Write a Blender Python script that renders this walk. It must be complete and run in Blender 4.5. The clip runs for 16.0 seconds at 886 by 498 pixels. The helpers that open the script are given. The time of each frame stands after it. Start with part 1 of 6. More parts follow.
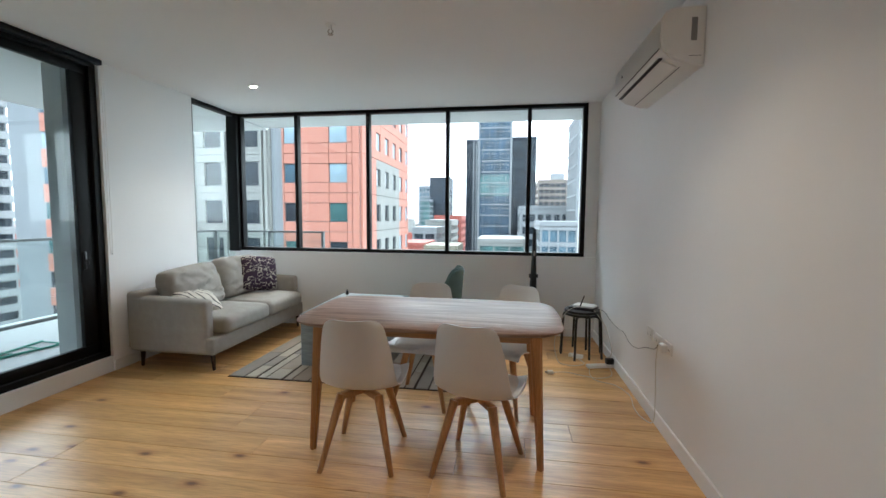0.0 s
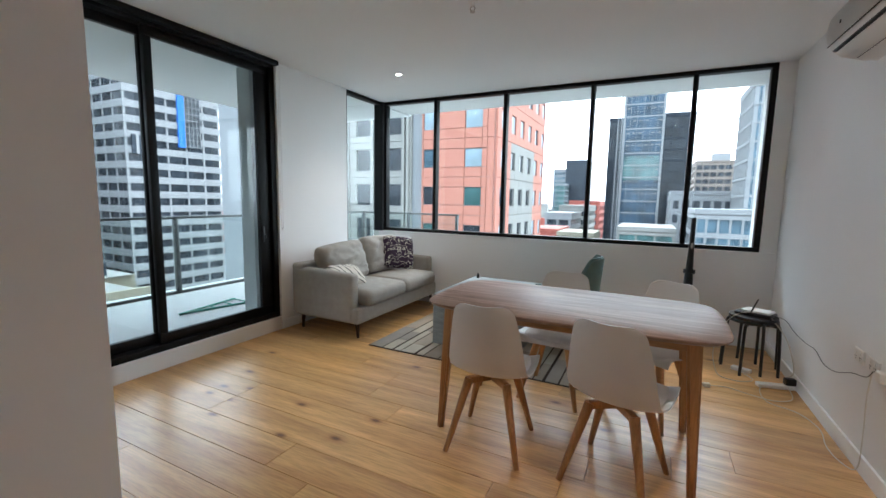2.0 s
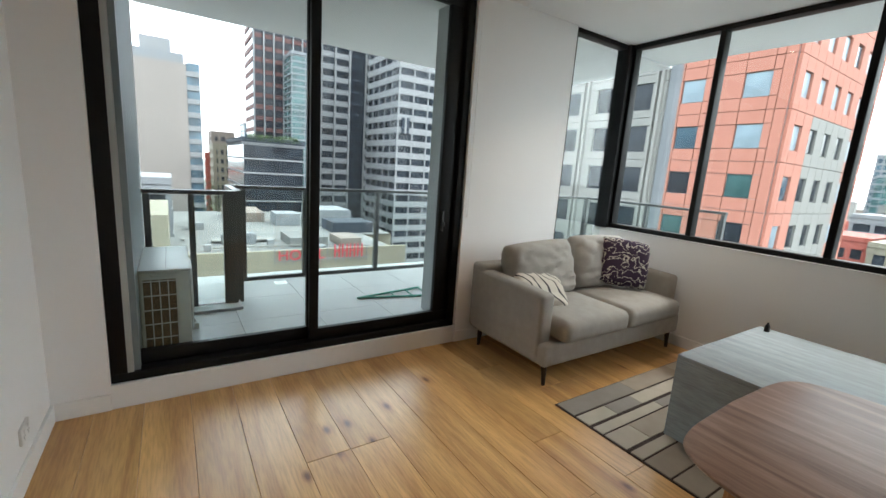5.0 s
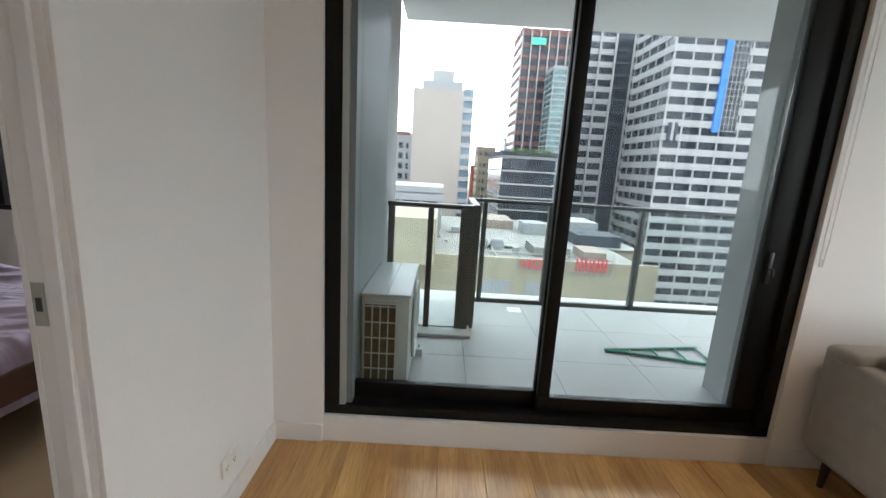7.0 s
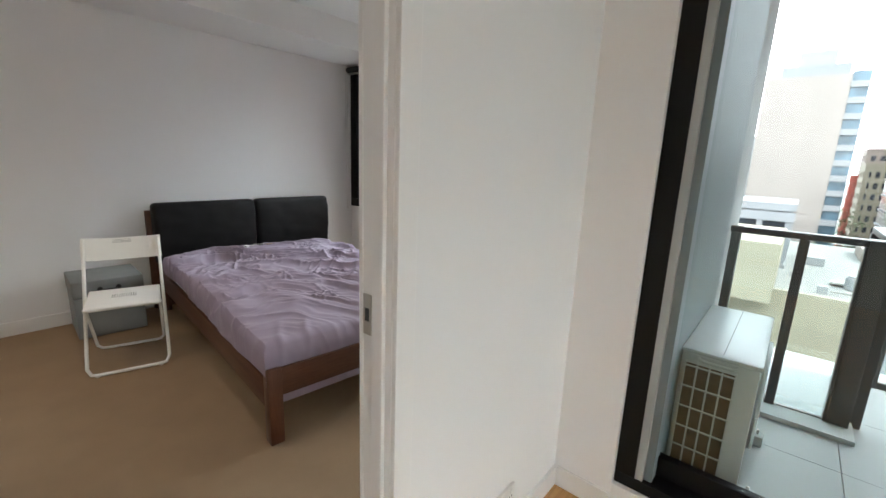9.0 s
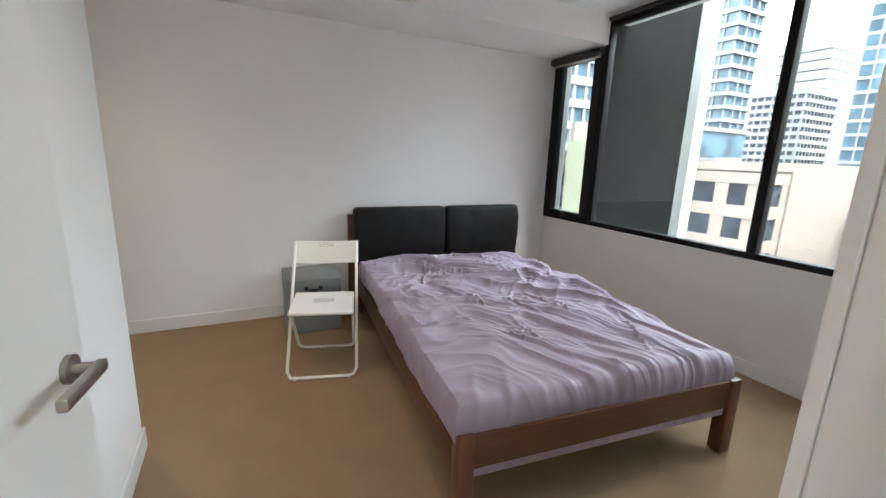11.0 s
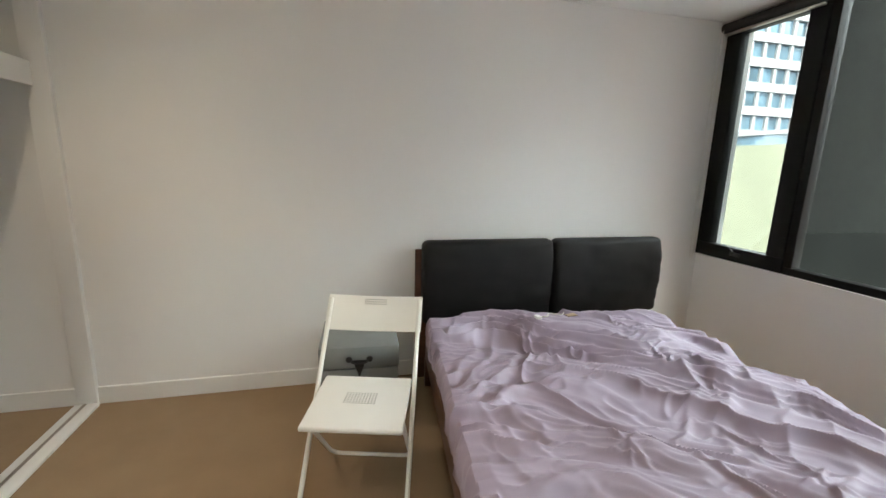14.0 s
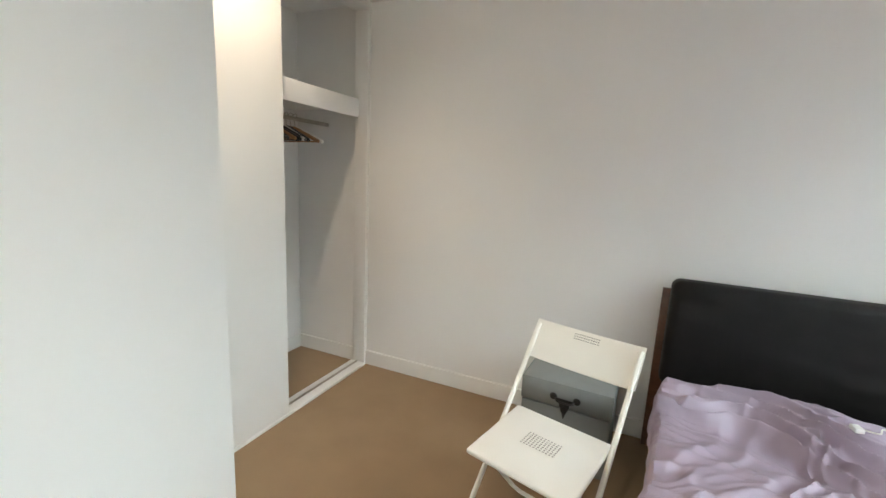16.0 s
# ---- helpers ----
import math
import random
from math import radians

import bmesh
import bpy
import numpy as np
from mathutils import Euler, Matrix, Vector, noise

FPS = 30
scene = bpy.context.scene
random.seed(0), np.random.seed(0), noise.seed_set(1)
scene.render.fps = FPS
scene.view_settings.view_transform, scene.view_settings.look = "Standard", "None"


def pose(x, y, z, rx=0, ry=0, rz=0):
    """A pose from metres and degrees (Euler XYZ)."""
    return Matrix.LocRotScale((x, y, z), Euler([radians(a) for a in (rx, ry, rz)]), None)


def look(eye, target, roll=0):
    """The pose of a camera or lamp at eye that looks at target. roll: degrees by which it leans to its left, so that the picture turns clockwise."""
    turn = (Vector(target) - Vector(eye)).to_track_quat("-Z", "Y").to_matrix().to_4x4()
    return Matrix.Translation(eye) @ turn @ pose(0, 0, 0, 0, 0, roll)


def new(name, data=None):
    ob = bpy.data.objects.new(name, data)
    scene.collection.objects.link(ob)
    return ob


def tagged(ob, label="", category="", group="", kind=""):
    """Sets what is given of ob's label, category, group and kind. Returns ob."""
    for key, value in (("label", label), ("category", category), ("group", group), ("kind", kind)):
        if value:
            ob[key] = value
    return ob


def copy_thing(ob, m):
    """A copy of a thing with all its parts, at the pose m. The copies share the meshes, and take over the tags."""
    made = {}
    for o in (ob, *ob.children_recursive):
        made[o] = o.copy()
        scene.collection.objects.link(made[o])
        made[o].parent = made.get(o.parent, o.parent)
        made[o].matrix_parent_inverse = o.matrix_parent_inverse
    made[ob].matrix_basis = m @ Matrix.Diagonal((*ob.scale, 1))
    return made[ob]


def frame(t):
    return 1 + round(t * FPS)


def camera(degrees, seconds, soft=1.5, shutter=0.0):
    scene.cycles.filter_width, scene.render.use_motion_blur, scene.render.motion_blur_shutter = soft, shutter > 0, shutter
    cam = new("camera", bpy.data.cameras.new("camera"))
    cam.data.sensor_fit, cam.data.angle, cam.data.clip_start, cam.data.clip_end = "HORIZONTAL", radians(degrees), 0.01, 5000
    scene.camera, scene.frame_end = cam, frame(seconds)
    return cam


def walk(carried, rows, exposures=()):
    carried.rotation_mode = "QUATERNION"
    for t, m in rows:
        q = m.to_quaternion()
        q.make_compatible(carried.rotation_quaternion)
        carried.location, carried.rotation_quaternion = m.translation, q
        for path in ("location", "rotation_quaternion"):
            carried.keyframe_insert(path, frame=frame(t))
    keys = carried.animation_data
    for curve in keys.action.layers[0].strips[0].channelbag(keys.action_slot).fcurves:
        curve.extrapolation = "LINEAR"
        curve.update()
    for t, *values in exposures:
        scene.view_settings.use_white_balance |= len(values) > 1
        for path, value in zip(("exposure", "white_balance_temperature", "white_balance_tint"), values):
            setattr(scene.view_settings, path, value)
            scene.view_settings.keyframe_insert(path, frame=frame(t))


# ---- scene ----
cam = camera(93.6, 16.0)
METRES, EYE, TILT, LEAN, TURN = 5.4, 1.5, 0.0, 0.0, 7.3
PATH = [
    (0, (0.911, 0.885, 1.405), (0.614, 2.857, 1.248), 0.4),
    (0.5, (0.893, 0.886, 1.411), (0.428, 2.826, 1.27), 0.4),
    (1, (0.867, 0.883, 1.408), (0.215, 2.767, 1.252), 0.6),
    (1.5, (0.862, 0.895, 1.409), (0.065, 2.719, 1.218), 0.8),
    (2, (0.862, 0.977, 1.397), (-0.023, 2.755, 1.158), 1.1),
    (2.5, (0.787, 1.134, 1.396), (-0.142, 2.882, 1.108), 1.2),
    (3, (0.662, 1.337, 1.389), (-0.287, 3.073, 1.096), 1.1),
    (3.5, (0.579, 1.536, 1.367), (-0.563, 3.152, 1.075), 2.2),
    (3.7, (0.539, 1.642, 1.377), (-0.696, 3.186, 1.075), 2.7),
    (5.8, (-0.188, 2.35, 1.411), (-2.01, 3.068, 1.005), 3.5),
    (6, (-0.264, 2.394, 1.393), (-2.127, 2.997, 0.982), 3.3),
    (6.5, (-0.475, 2.393, 1.381), (-2.409, 2.711, 0.979), 3.2),
    (7, (-0.677, 2.336, 1.4), (-2.637, 2.348, 1.004), 3.4),
    (7.5, (-0.817, 2.322, 1.441), (-2.737, 1.939, 1.03), 3.3),
    (8, (-0.884, 2.345, 1.443), (-2.69, 1.583, 1.046), 3.0),
    (8.5, (-0.916, 2.315, 1.429), (-2.569, 1.266, 1.02), 2.7),
    (9, (-0.946, 2.191, 1.41), (-2.442, 0.931, 0.993), 2.3),
    (9.5, (-0.982, 2.033, 1.419), (-2.311, 0.602, 0.987), 1.8),
    (10, (-1.014, 1.917, 1.406), (-2.152, 0.329, 0.976), 1.5),
    (10.2, (-1.062, 1.853, 1.383), (-2.103, 0.2, 0.956), 1.0),
    (12.3, (-1.195, 1.182, 1.453), (-2.012, -0.592, 1.025), 2.4),
    (12.5, (-1.244, 1.126, 1.448), (-2.067, -0.647, 1.024), 2.2),
    (13, (-1.391, 0.924, 1.445), (-2.199, -0.859, 1.033), 2.0),
    (13.5, (-1.454, 0.709, 1.441), (-2.169, -1.112, 1.027), 2.1),
    (14, (-1.531, 0.496, 1.42), (-2.009, -1.404, 1.023), 1.6),
    (14.5, (-1.572, 0.334, 1.412), (-1.739, -1.621, 1.025), 1.6),
    (15, (-1.651, 0.263, 1.393), (-1.45, -1.692, 1.02), 1.9),
    (15.5, (-1.72, 0.277, 1.411), (-1.183, -1.611, 1.033), 2.5),
    (16, (-1.8, 0.292, 1.407), (-0.999, -1.505, 1.049), 2.8),
]
walk(cam, [(t, look(eye, target, roll)) for t, eye, target, roll in PATH], [(0, 2.46, 5800, 8), (2, 2.42, 5750, 10), (3.7, 2.25, 6150, 10), (7, 2.42, 6400, 14), (8, 2.58, 6450, 13), (9, 2.95, 6450, 12), (10, 3.4, 6300, 12), (12.5, 3.15, 6600, 10), (13.5, 3.15, 6850, 8), (14.5, 3.6, 6750, 8), (15, 3.6, 6750, 8), (16, 3.6, 6650, 8)])

# world, sun
world = bpy.data.worlds.new("sky")
scene.world = world
world.use_nodes = True
wn, wl = world.node_tree.nodes, world.node_tree.links
sky = wn.new("ShaderNodeTexSky")
sky.sky_type, sky.sun_disc = "NISHITA", False
sky.sun_elevation, sky.sun_rotation = radians(52), radians(20)
sky.dust_density, sky.air_density, sky.ozone_density = 6.0, 1.0, 0.4
cloud = wn.new("ShaderNodeMix")
cloud.data_type = "RGBA"
cloud.inputs[0].default_value = 0.72
wl.new(sky.outputs[0], cloud.inputs[6])
cloud.inputs[7].default_value = (11.0, 11.6, 12.2, 1)
wl.new(cloud.outputs[2], wn["Background"].inputs[0])
wn["Background"].inputs[1].default_value = 0.13
sun = new("sun", bpy.data.lights.new("sun", "SUN"))
sun.data.energy, sun.data.angle, sun.data.color = 0.5, radians(20), (1, 0.96, 0.9)
sun.rotation_euler = (radians(38), 0, radians(-160))
scene.cycles.diffuse_bounces, scene.cycles.max_bounces = 8, 16


# materials
def nodes(name, rough=0.5, metal=0.0):
    m = bpy.data.materials.new(name)
    m.use_nodes = True
    n, l = m.node_tree.nodes, m.node_tree.links
    b = n["Principled BSDF"]
    b.inputs["Roughness"].default_value, b.inputs["Metallic"].default_value = rough, metal
    return m, n, l, b


def noise_tex(n, l, scale, detail=4.0, stretch=(1, 1, 1), coord="Object"):
    tc, mp, t = n.new("ShaderNodeTexCoord"), n.new("ShaderNodeMapping"), n.new("ShaderNodeTexNoise")
    mp.inputs["Scale"].default_value = stretch
    l.new(tc.outputs[coord], mp.inputs[0])
    l.new(mp.outputs[0], t.inputs["Vector"])
    t.inputs["Scale"].default_value, t.inputs["Detail"].default_value = scale, detail
    return t


def ramp(n, l, src, stops):
    r = n.new("ShaderNodeValToRGB")
    e = r.color_ramp.elements
    while len(e) < len(stops):
        e.new(0.5)
    for k, (p, c) in zip(e, stops):
        k.position, k.color = p, (*c, 1)
    l.new(src, r.inputs[0])
    return r


def bump(n, l, b, src, strength, dist=0.002):
    k = n.new("ShaderNodeBump")
    k.inputs["Strength"].default_value, k.inputs["Distance"].default_value = strength, dist
    l.new(src, k.inputs["Height"])
    l.new(k.outputs[0], b.inputs["Normal"])


def plain(name, color, rough=0.5, metal=0.0, var=0.06, scale=6.0, fine=120.0, relief=0.15, dist=0.001, stretch=(1, 1, 1)):
    """Paint, plastic, metal, cloth: a base colour with slow blotches and a fine relief."""
    m, n, l, b = nodes(name, rough, metal)
    t = noise_tex(n, l, scale, 3.0)
    lo = tuple(c * (1 - var) for c in color)
    hi = tuple(min(1, c * (1 + var)) for c in color)
    r = ramp(n, l, t.outputs[0], [(0.3, lo), (0.7, hi)])
    l.new(r.outputs[0], b.inputs["Base Color"])
    f = noise_tex(n, l, fine, 2.0, stretch)
    bump(n, l, b, f.outputs[0], relief, dist)
    return m


def wood(name, dark, light, rough=0.45, along=0, scale=5.0, knots=False, rand=0.0, relief=0.12):
    m, n, l, b = nodes(name, rough)
    st = [9.0, 9.0, 9.0]
    st[along] = 0.7
    tc, mp = n.new("ShaderNodeTexCoord"), n.new("ShaderNodeMapping")
    info, add = n.new("ShaderNodeObjectInfo"), n.new("ShaderNodeVectorMath")
    add.operation = "MULTIPLY_ADD"
    l.new(info.outputs["Random"], add.inputs[0])
    add.inputs[1].default_value = (37, 91, 53)
    l.new(tc.outputs["Object"], add.inputs[2])
    l.new(add.outputs[0], mp.inputs[0])
    mp.inputs["Scale"].default_value = st
    a = n.new("ShaderNodeTexNoise")
    a.inputs["Scale"].default_value, a.inputs["Detail"].default_value, a.inputs["Distortion"].default_value = scale / 5, 6.0, 1.2
    l.new(mp.outputs[0], a.inputs["Vector"])
    r = ramp(n, l, a.outputs[0], [(0.25, dark), (0.5, tuple((p + q) / 2 for p, q in zip(dark, light))), (0.72, light)])
    col = r.outputs[0]
    f = n.new("ShaderNodeTexNoise")
    f.inputs["Scale"].default_value, f.inputs["Detail"].default_value = scale * 3, 3.0
    l.new(mp.outputs[0], f.inputs["Vector"])
    fr = ramp(n, l, f.outputs[0], [(0.35, (0.70, 0.65, 0.6)), (0.58, (1, 1, 1))])
    mx = n.new("ShaderNodeMix")
    mx.data_type, mx.blend_type = "RGBA", "MULTIPLY"
    mx.inputs[0].default_value = 0.6
    l.new(col, mx.inputs[6])
    l.new(fr.outputs[0], mx.inputs[7])
    col = mx.outputs[2]
    if rand:
        hs = n.new("ShaderNodeHueSaturation")
        mr = n.new("ShaderNodeMapRange")
        mr.inputs[3].default_value, mr.inputs[4].default_value = 1 - rand, 1 + rand
        l.new(info.outputs["Random"], mr.inputs[0])
        l.new(mr.outputs[0], hs.inputs["Value"])
        l.new(col, hs.inputs["Color"])
        col = hs.outputs[0]
    if knots:
        v = n.new("ShaderNodeTexVoronoi")
        v.voronoi_dimensions = "2D"
        v.inputs["Scale"].default_value = 1.0
        km = n.new("ShaderNodeMapping")
        kst = [1.9, 1.9, 1.9]
        kst[along] = 0.95
        km.inputs["Scale"].default_value = kst
        l.new(add.outputs[0], km.inputs[0])
        l.new(km.outputs[0], v.inputs["Vector"])
        kr = ramp(n, l, v.outputs["Distance"], [(0.014, (0.20, 0.12, 0.08)), (0.028, (0.50, 0.37, 0.27)), (0.05, (0.86, 0.78, 0.70)), (0.10, (1, 1, 1))])
        k2 = n.new("ShaderNodeMix")
        k2.data_type, k2.blend_type = "RGBA", "MULTIPLY"
        k2.inputs[0].default_value = 0.9
        l.new(col, k2.inputs[6])
        l.new(kr.outputs[0], k2.inputs[7])
        col = k2.outputs[2]
    l.new(col, b.inputs["Base Color"])
    bump(n, l, b, f.outputs[0], relief, 0.001)
    return m


def glass(name, tint, gloss=1.0, rough=0.0):
    m = bpy.data.materials.new(name)
    m.use_nodes = True
    n, l = m.node_tree.nodes, m.node_tree.links
    n.remove(n["Principled BSDF"])
    t, g, x, f = (n.new(k) for k in ("ShaderNodeBsdfTransparent", "ShaderNodeBsdfGlossy", "ShaderNodeMixShader", "ShaderNodeLayerWeight"))
    pw, ma = n.new("ShaderNodeMath"), n.new("ShaderNodeMath")
    pw.operation, ma.operation = "POWER", "MULTIPLY_ADD"
    pw.inputs[1].default_value, ma.inputs[1].default_value, ma.inputs[2].default_value = 5.0, 0.9, 0.03
    f.inputs[0].default_value = 0.5
    l.new(f.outputs["Facing"], pw.inputs[0])
    l.new(pw.outputs[0], ma.inputs[0])
    t.inputs[0].default_value = (*tint, 1)
    g.inputs["Roughness"].default_value = rough
    l.new(ma.outputs[0], x.inputs[0])
    l.new(t.outputs[0], x.inputs[1])
    l.new(g.outputs[0], x.inputs[2])
    l.new(x.outputs[0], n["Material Output"].inputs[0])
    return m


WALL = plain("wall_paint", (0.80, 0.80, 0.795), 0.6, var=0.015, scale=1.5, fine=220, relief=0.06)
CEIL = plain("ceiling_paint", (0.80, 0.80, 0.795), 0.85, var=0.015, scale=1.2, fine=200, relief=0.05)
TRIM = plain("trim_gloss_paint", (0.8, 0.8, 0.79), 0.35, var=0.01, scale=3, fine=60, relief=0.03)
BLACK = plain("black_aluminium", (0.006, 0.006, 0.0065), 0.5, 0.0, var=0.2, scale=5, fine=300, relief=0.05)
BLACK.node_tree.nodes["Principled BSDF"].inputs["Specular IOR Level"].default_value = 0.22
GLASS = glass("window_glass", (0.93, 0.97, 0.955))
RAILGLASS = glass("balustrade_glass", (0.91, 0.95, 0.94))
CARPET = plain("tan_carpet", (0.34, 0.235, 0.14), 0.95, var=0.05, scale=5, fine=420, relief=0.9, dist=0.004)
OAK = wood("oak_floor", (0.50, 0.25, 0.08), (0.81, 0.50, 0.195), 0.30, 0, 4.0, knots=True, rand=0.11)
ASH = wood("washed_table_wood", (0.15, 0.075, 0.048), (0.47, 0.31, 0.225), 0.48, 0, 9.0, relief=0.8)
BEECH = wood("beech_leg", (0.40, 0.18, 0.06), (0.58, 0.30, 0.12), 0.42, 2, 5.0)
WALNUT = wood("walnut", (0.075, 0.028, 0.014), (0.15, 0.06, 0.032), 0.4, 1, 6.0)
DARKWOOD = wood("dark_stained_leg", (0.03, 0.014, 0.01), (0.06, 0.03, 0.02), 0.4, 2, 6.0)
CONC = plain("concrete", (0.36, 0.38, 0.375), 0.85, var=0.12, scale=2.2, fine=60, relief=0.3)
SOFFIT = plain("white_soffit", (0.7, 0.72, 0.72), 0.8, var=0.03, scale=2, fine=60, relief=0.1)
TILE = plain("balcony_tile", (0.25, 0.26, 0.262), 0.55, var=0.05, scale=4, fine=90, relief=0.1)
RAILMETAL = plain("grey_rail_metal", (0.07, 0.075, 0.075), 0.4, 0.5, var=0.1, relief=0.05)
PLASTIC = plain("white_plastic", (0.78, 0.77, 0.74), 0.35, var=0.02, relief=0.03)
SHELL = plain("grey_beige_shell", (0.68, 0.655, 0.62), 0.36, var=0.02, relief=0.03)
SEATPAD = plain("white_leatherette", (0.74, 0.725, 0.70), 0.45, var=0.03, fine=180, relief=0.2)
METALGREY = plain("cool_grey_metal", (0.40, 0.43, 0.43), 0.4, 0.1, var=0.04, relief=0.05)
STEEL = plain("brushed_steel", (0.45, 0.42, 0.38), 0.3, 1.0, var=0.1, fine=400, relief=0.1)
SOFA = plain("sofa_fabric", (0.36, 0.345, 0.315), 0.95, var=0.06, scale=14, fine=900, relief=0.6, dist=0.0015)
TEAL = plain("teal_fabric", (0.14, 0.22, 0.21), 0.92, var=0.06, scale=14, fine=700, relief=0.5)
SHEET = plain("lilac_sheet", (0.33, 0.27, 0.345), 0.58, var=0.05, scale=5, fine=500, relief=0.15)
LEATHER = plain("black_leather", (0.007, 0.0062, 0.0062), 0.6, var=0.2, scale=10, fine=160, relief=0.35)
LEATHER.node_tree.nodes["Principled BSDF"].inputs["Specular IOR Level"].default_value = 0.3
MATTRESS = plain("mattress_white", (0.62, 0.64, 0.66), 0.8, var=0.03, relief=0.2)
WHITEMETAL = plain("white_coated_metal", (0.8, 0.79, 0.74), 0.35, var=0.02, relief=0.03)
GREEN = plain("green_coated_metal", (0.01, 0.17, 0.12), 0.4, var=0.1)
BLACKPL = plain("black_plastic", (0.015, 0.015, 0.016), 0.35, var=0.2, relief=0.05)
CABLE = plain("white_cable", (0.65, 0.62, 0.55), 0.5, var=0.05)
DARKCABLE = plain("dark_cable", (0.03, 0.03, 0.03), 0.5, var=0.1)


# shapes
def rot(m=None):
    return m or Matrix()


def box(bm, x0, x1, y0, y1, z0, z1, bevel=0.0, seg=2, m=None):
    r = bmesh.ops.create_cube(bm, size=1.0)
    vs = r["verts"]
    for v in vs:
        v.co = Vector((x0 + (v.co.x + 0.5) * (x1 - x0), y0 + (v.co.y + 0.5) * (y1 - y0), z0 + (v.co.z + 0.5) * (z1 - z0)))
    if bevel:
        es = list({e for v in vs for e in v.link_edges})
        out = bmesh.ops.bevel(bm, geom=es, offset=bevel, segments=seg, affect="EDGES", profile=0.5)
        vs = list({v for f in out["faces"] for v in f.verts} | {v for v in vs if v.is_valid})
    if m is not None:
        for v in vs:
            v.co = m @ v.co
    return vs


def tube(bm, pts, r0, r1=None, n=8, cap=True):
    """A round bar along the points, from radius r0 to r1."""
    r1 = r0 if r1 is None else r1
    pts = [Vector(p) for p in pts]
    rings = []
    up = None
    for i, p in enumerate(pts):
        d = (pts[min(i + 1, len(pts) - 1)] - pts[max(i - 1, 0)]).normalized()
        if up is None:
            up = d.orthogonal().normalized()
        up = (up - d * up.dot(d)).normalized()
        s = d.cross(up)
        r = r0 + (r1 - r0) * i / (len(pts) - 1)
        rings.append([bm.verts.new(p + (up * math.cos(a) + s * math.sin(a)) * r) for a in (2 * math.pi * k / n for k in range(n))])
    for a, b in zip(rings, rings[1:]):
        for k in range(n):
            bm.faces.new((a[k], a[(k + 1) % n], b[(k + 1) % n], b[k]))
    if cap:
        bm.faces.new(rings[0][::-1])
        bm.faces.new(rings[-1])


def grid(bm, nu, nv, f):
    """A sheet of nu x nv cells, f(u, v) for u, v in 0..1. Returns its rows of vertices."""
    vs = [[bm.verts.new(f(i / nu, j / nv)) for i in range(nu + 1)] for j in range(nv + 1)]
    for j in range(nv):
        for i in range(nu):
            bm.faces.new((vs[j][i], vs[j][i + 1], vs[j + 1][i + 1], vs[j + 1][i]))
    return vs


def curve_pts(pts, n=8):
    """A smooth line through the points."""
    pts = [Vector(p) for p in pts]
    out = []
    for i in range(len(pts) - 1):
        a, b, c, d = pts[max(i - 1, 0)], pts[i], pts[i + 1], pts[min(i + 2, len(pts) - 1)]
        for k in range(n):
            t = k / n
            out.append(0.5 * ((2 * b) + (c - a) * t + (2 * a - 5 * b + 4 * c - d) * t * t + (3 * b - a - 3 * c + d) * t ** 3))
    out.append(pts[-1])
    return out


def finish(bm, name, mat, smooth=True, angle=40):
    bmesh.ops.recalc_face_normals(bm, faces=bm.faces)
    me = bpy.data.meshes.new(name)
    for f in bm.faces:
        f.smooth = smooth
    if smooth:
        lim = radians(angle)
        for e in bm.edges:
            if len(e.link_faces) == 2 and e.calc_face_angle(0) > lim:
                e.smooth = False
    bm.to_mesh(me)
    bm.free()
    me.materials.append(mat)
    return me


def part(name, bm, mat, parent, label="", smooth=True, kind=""):
    ob = new(name, finish(bm, name, mat, smooth))
    ob.parent = parent
    return tagged(ob, label, kind=kind)


def thing(name, m, label, category, group=""):
    ob = new(name)
    ob.matrix_basis = m if isinstance(m, Matrix) else pose(*m)
    return tagged(ob, label, category, group)


def single(name, bm, mat, m, label, category, group="", smooth=True):
    ob = new(name, finish(bm, name, mat, smooth))
    ob.matrix_basis = m if isinstance(m, Matrix) else pose(*m)
    return tagged(ob, label, category, group)


def setting(name, mat, *boxes, label="", bevel=0.0):
    bm = bmesh.new()
    for b in boxes:
        box(bm, *b, bevel=bevel)
    return tagged(new(name, finish(bm, name, mat, False)), label, kind="structure")


def bx(*a, **k):
    bm = bmesh.new()
    box(bm, *a, **k)
    return bm


def puff(bm, w, d, h, power=4.0, nu=20, nv=14, wrinkle=0.0, seed=0, m=None):
    """A stuffed cushion: a rounded box that swells in the middle, with creases."""
    m = m or Matrix()
    vs = []
    for side in (1, -1):
        def f(u, v):
            x, y = 2 * u - 1, 2 * v - 1
            x, y = math.copysign(abs(x) ** 0.8, x), math.copysign(abs(y) ** 0.8, y)
            e = (1 - abs(x) ** power) * (1 - abs(y) ** power)
            z = side * h / 2 * max(0.0, e) ** 0.45
            px, py = x * w / 2 * (1 - 0.05 * (1 - e) * abs(y) ** 3), y * d / 2 * (1 - 0.05 * (1 - e) * abs(x) ** 3)
            if wrinkle:
                q = Vector((px * 6 + seed, py * 14, seed))
                z += side * wrinkle * noise.noise(q) * min(1, e * 2) + side * wrinkle * 0.7 * noise.noise(q * 2.3)* min(1, e * 2)
            return m @ Vector((px, py, z))
        vs.append(grid(bm, nu, nv, f))
    bmesh.ops.remove_doubles(bm, verts=bm.verts, dist=0.0015)


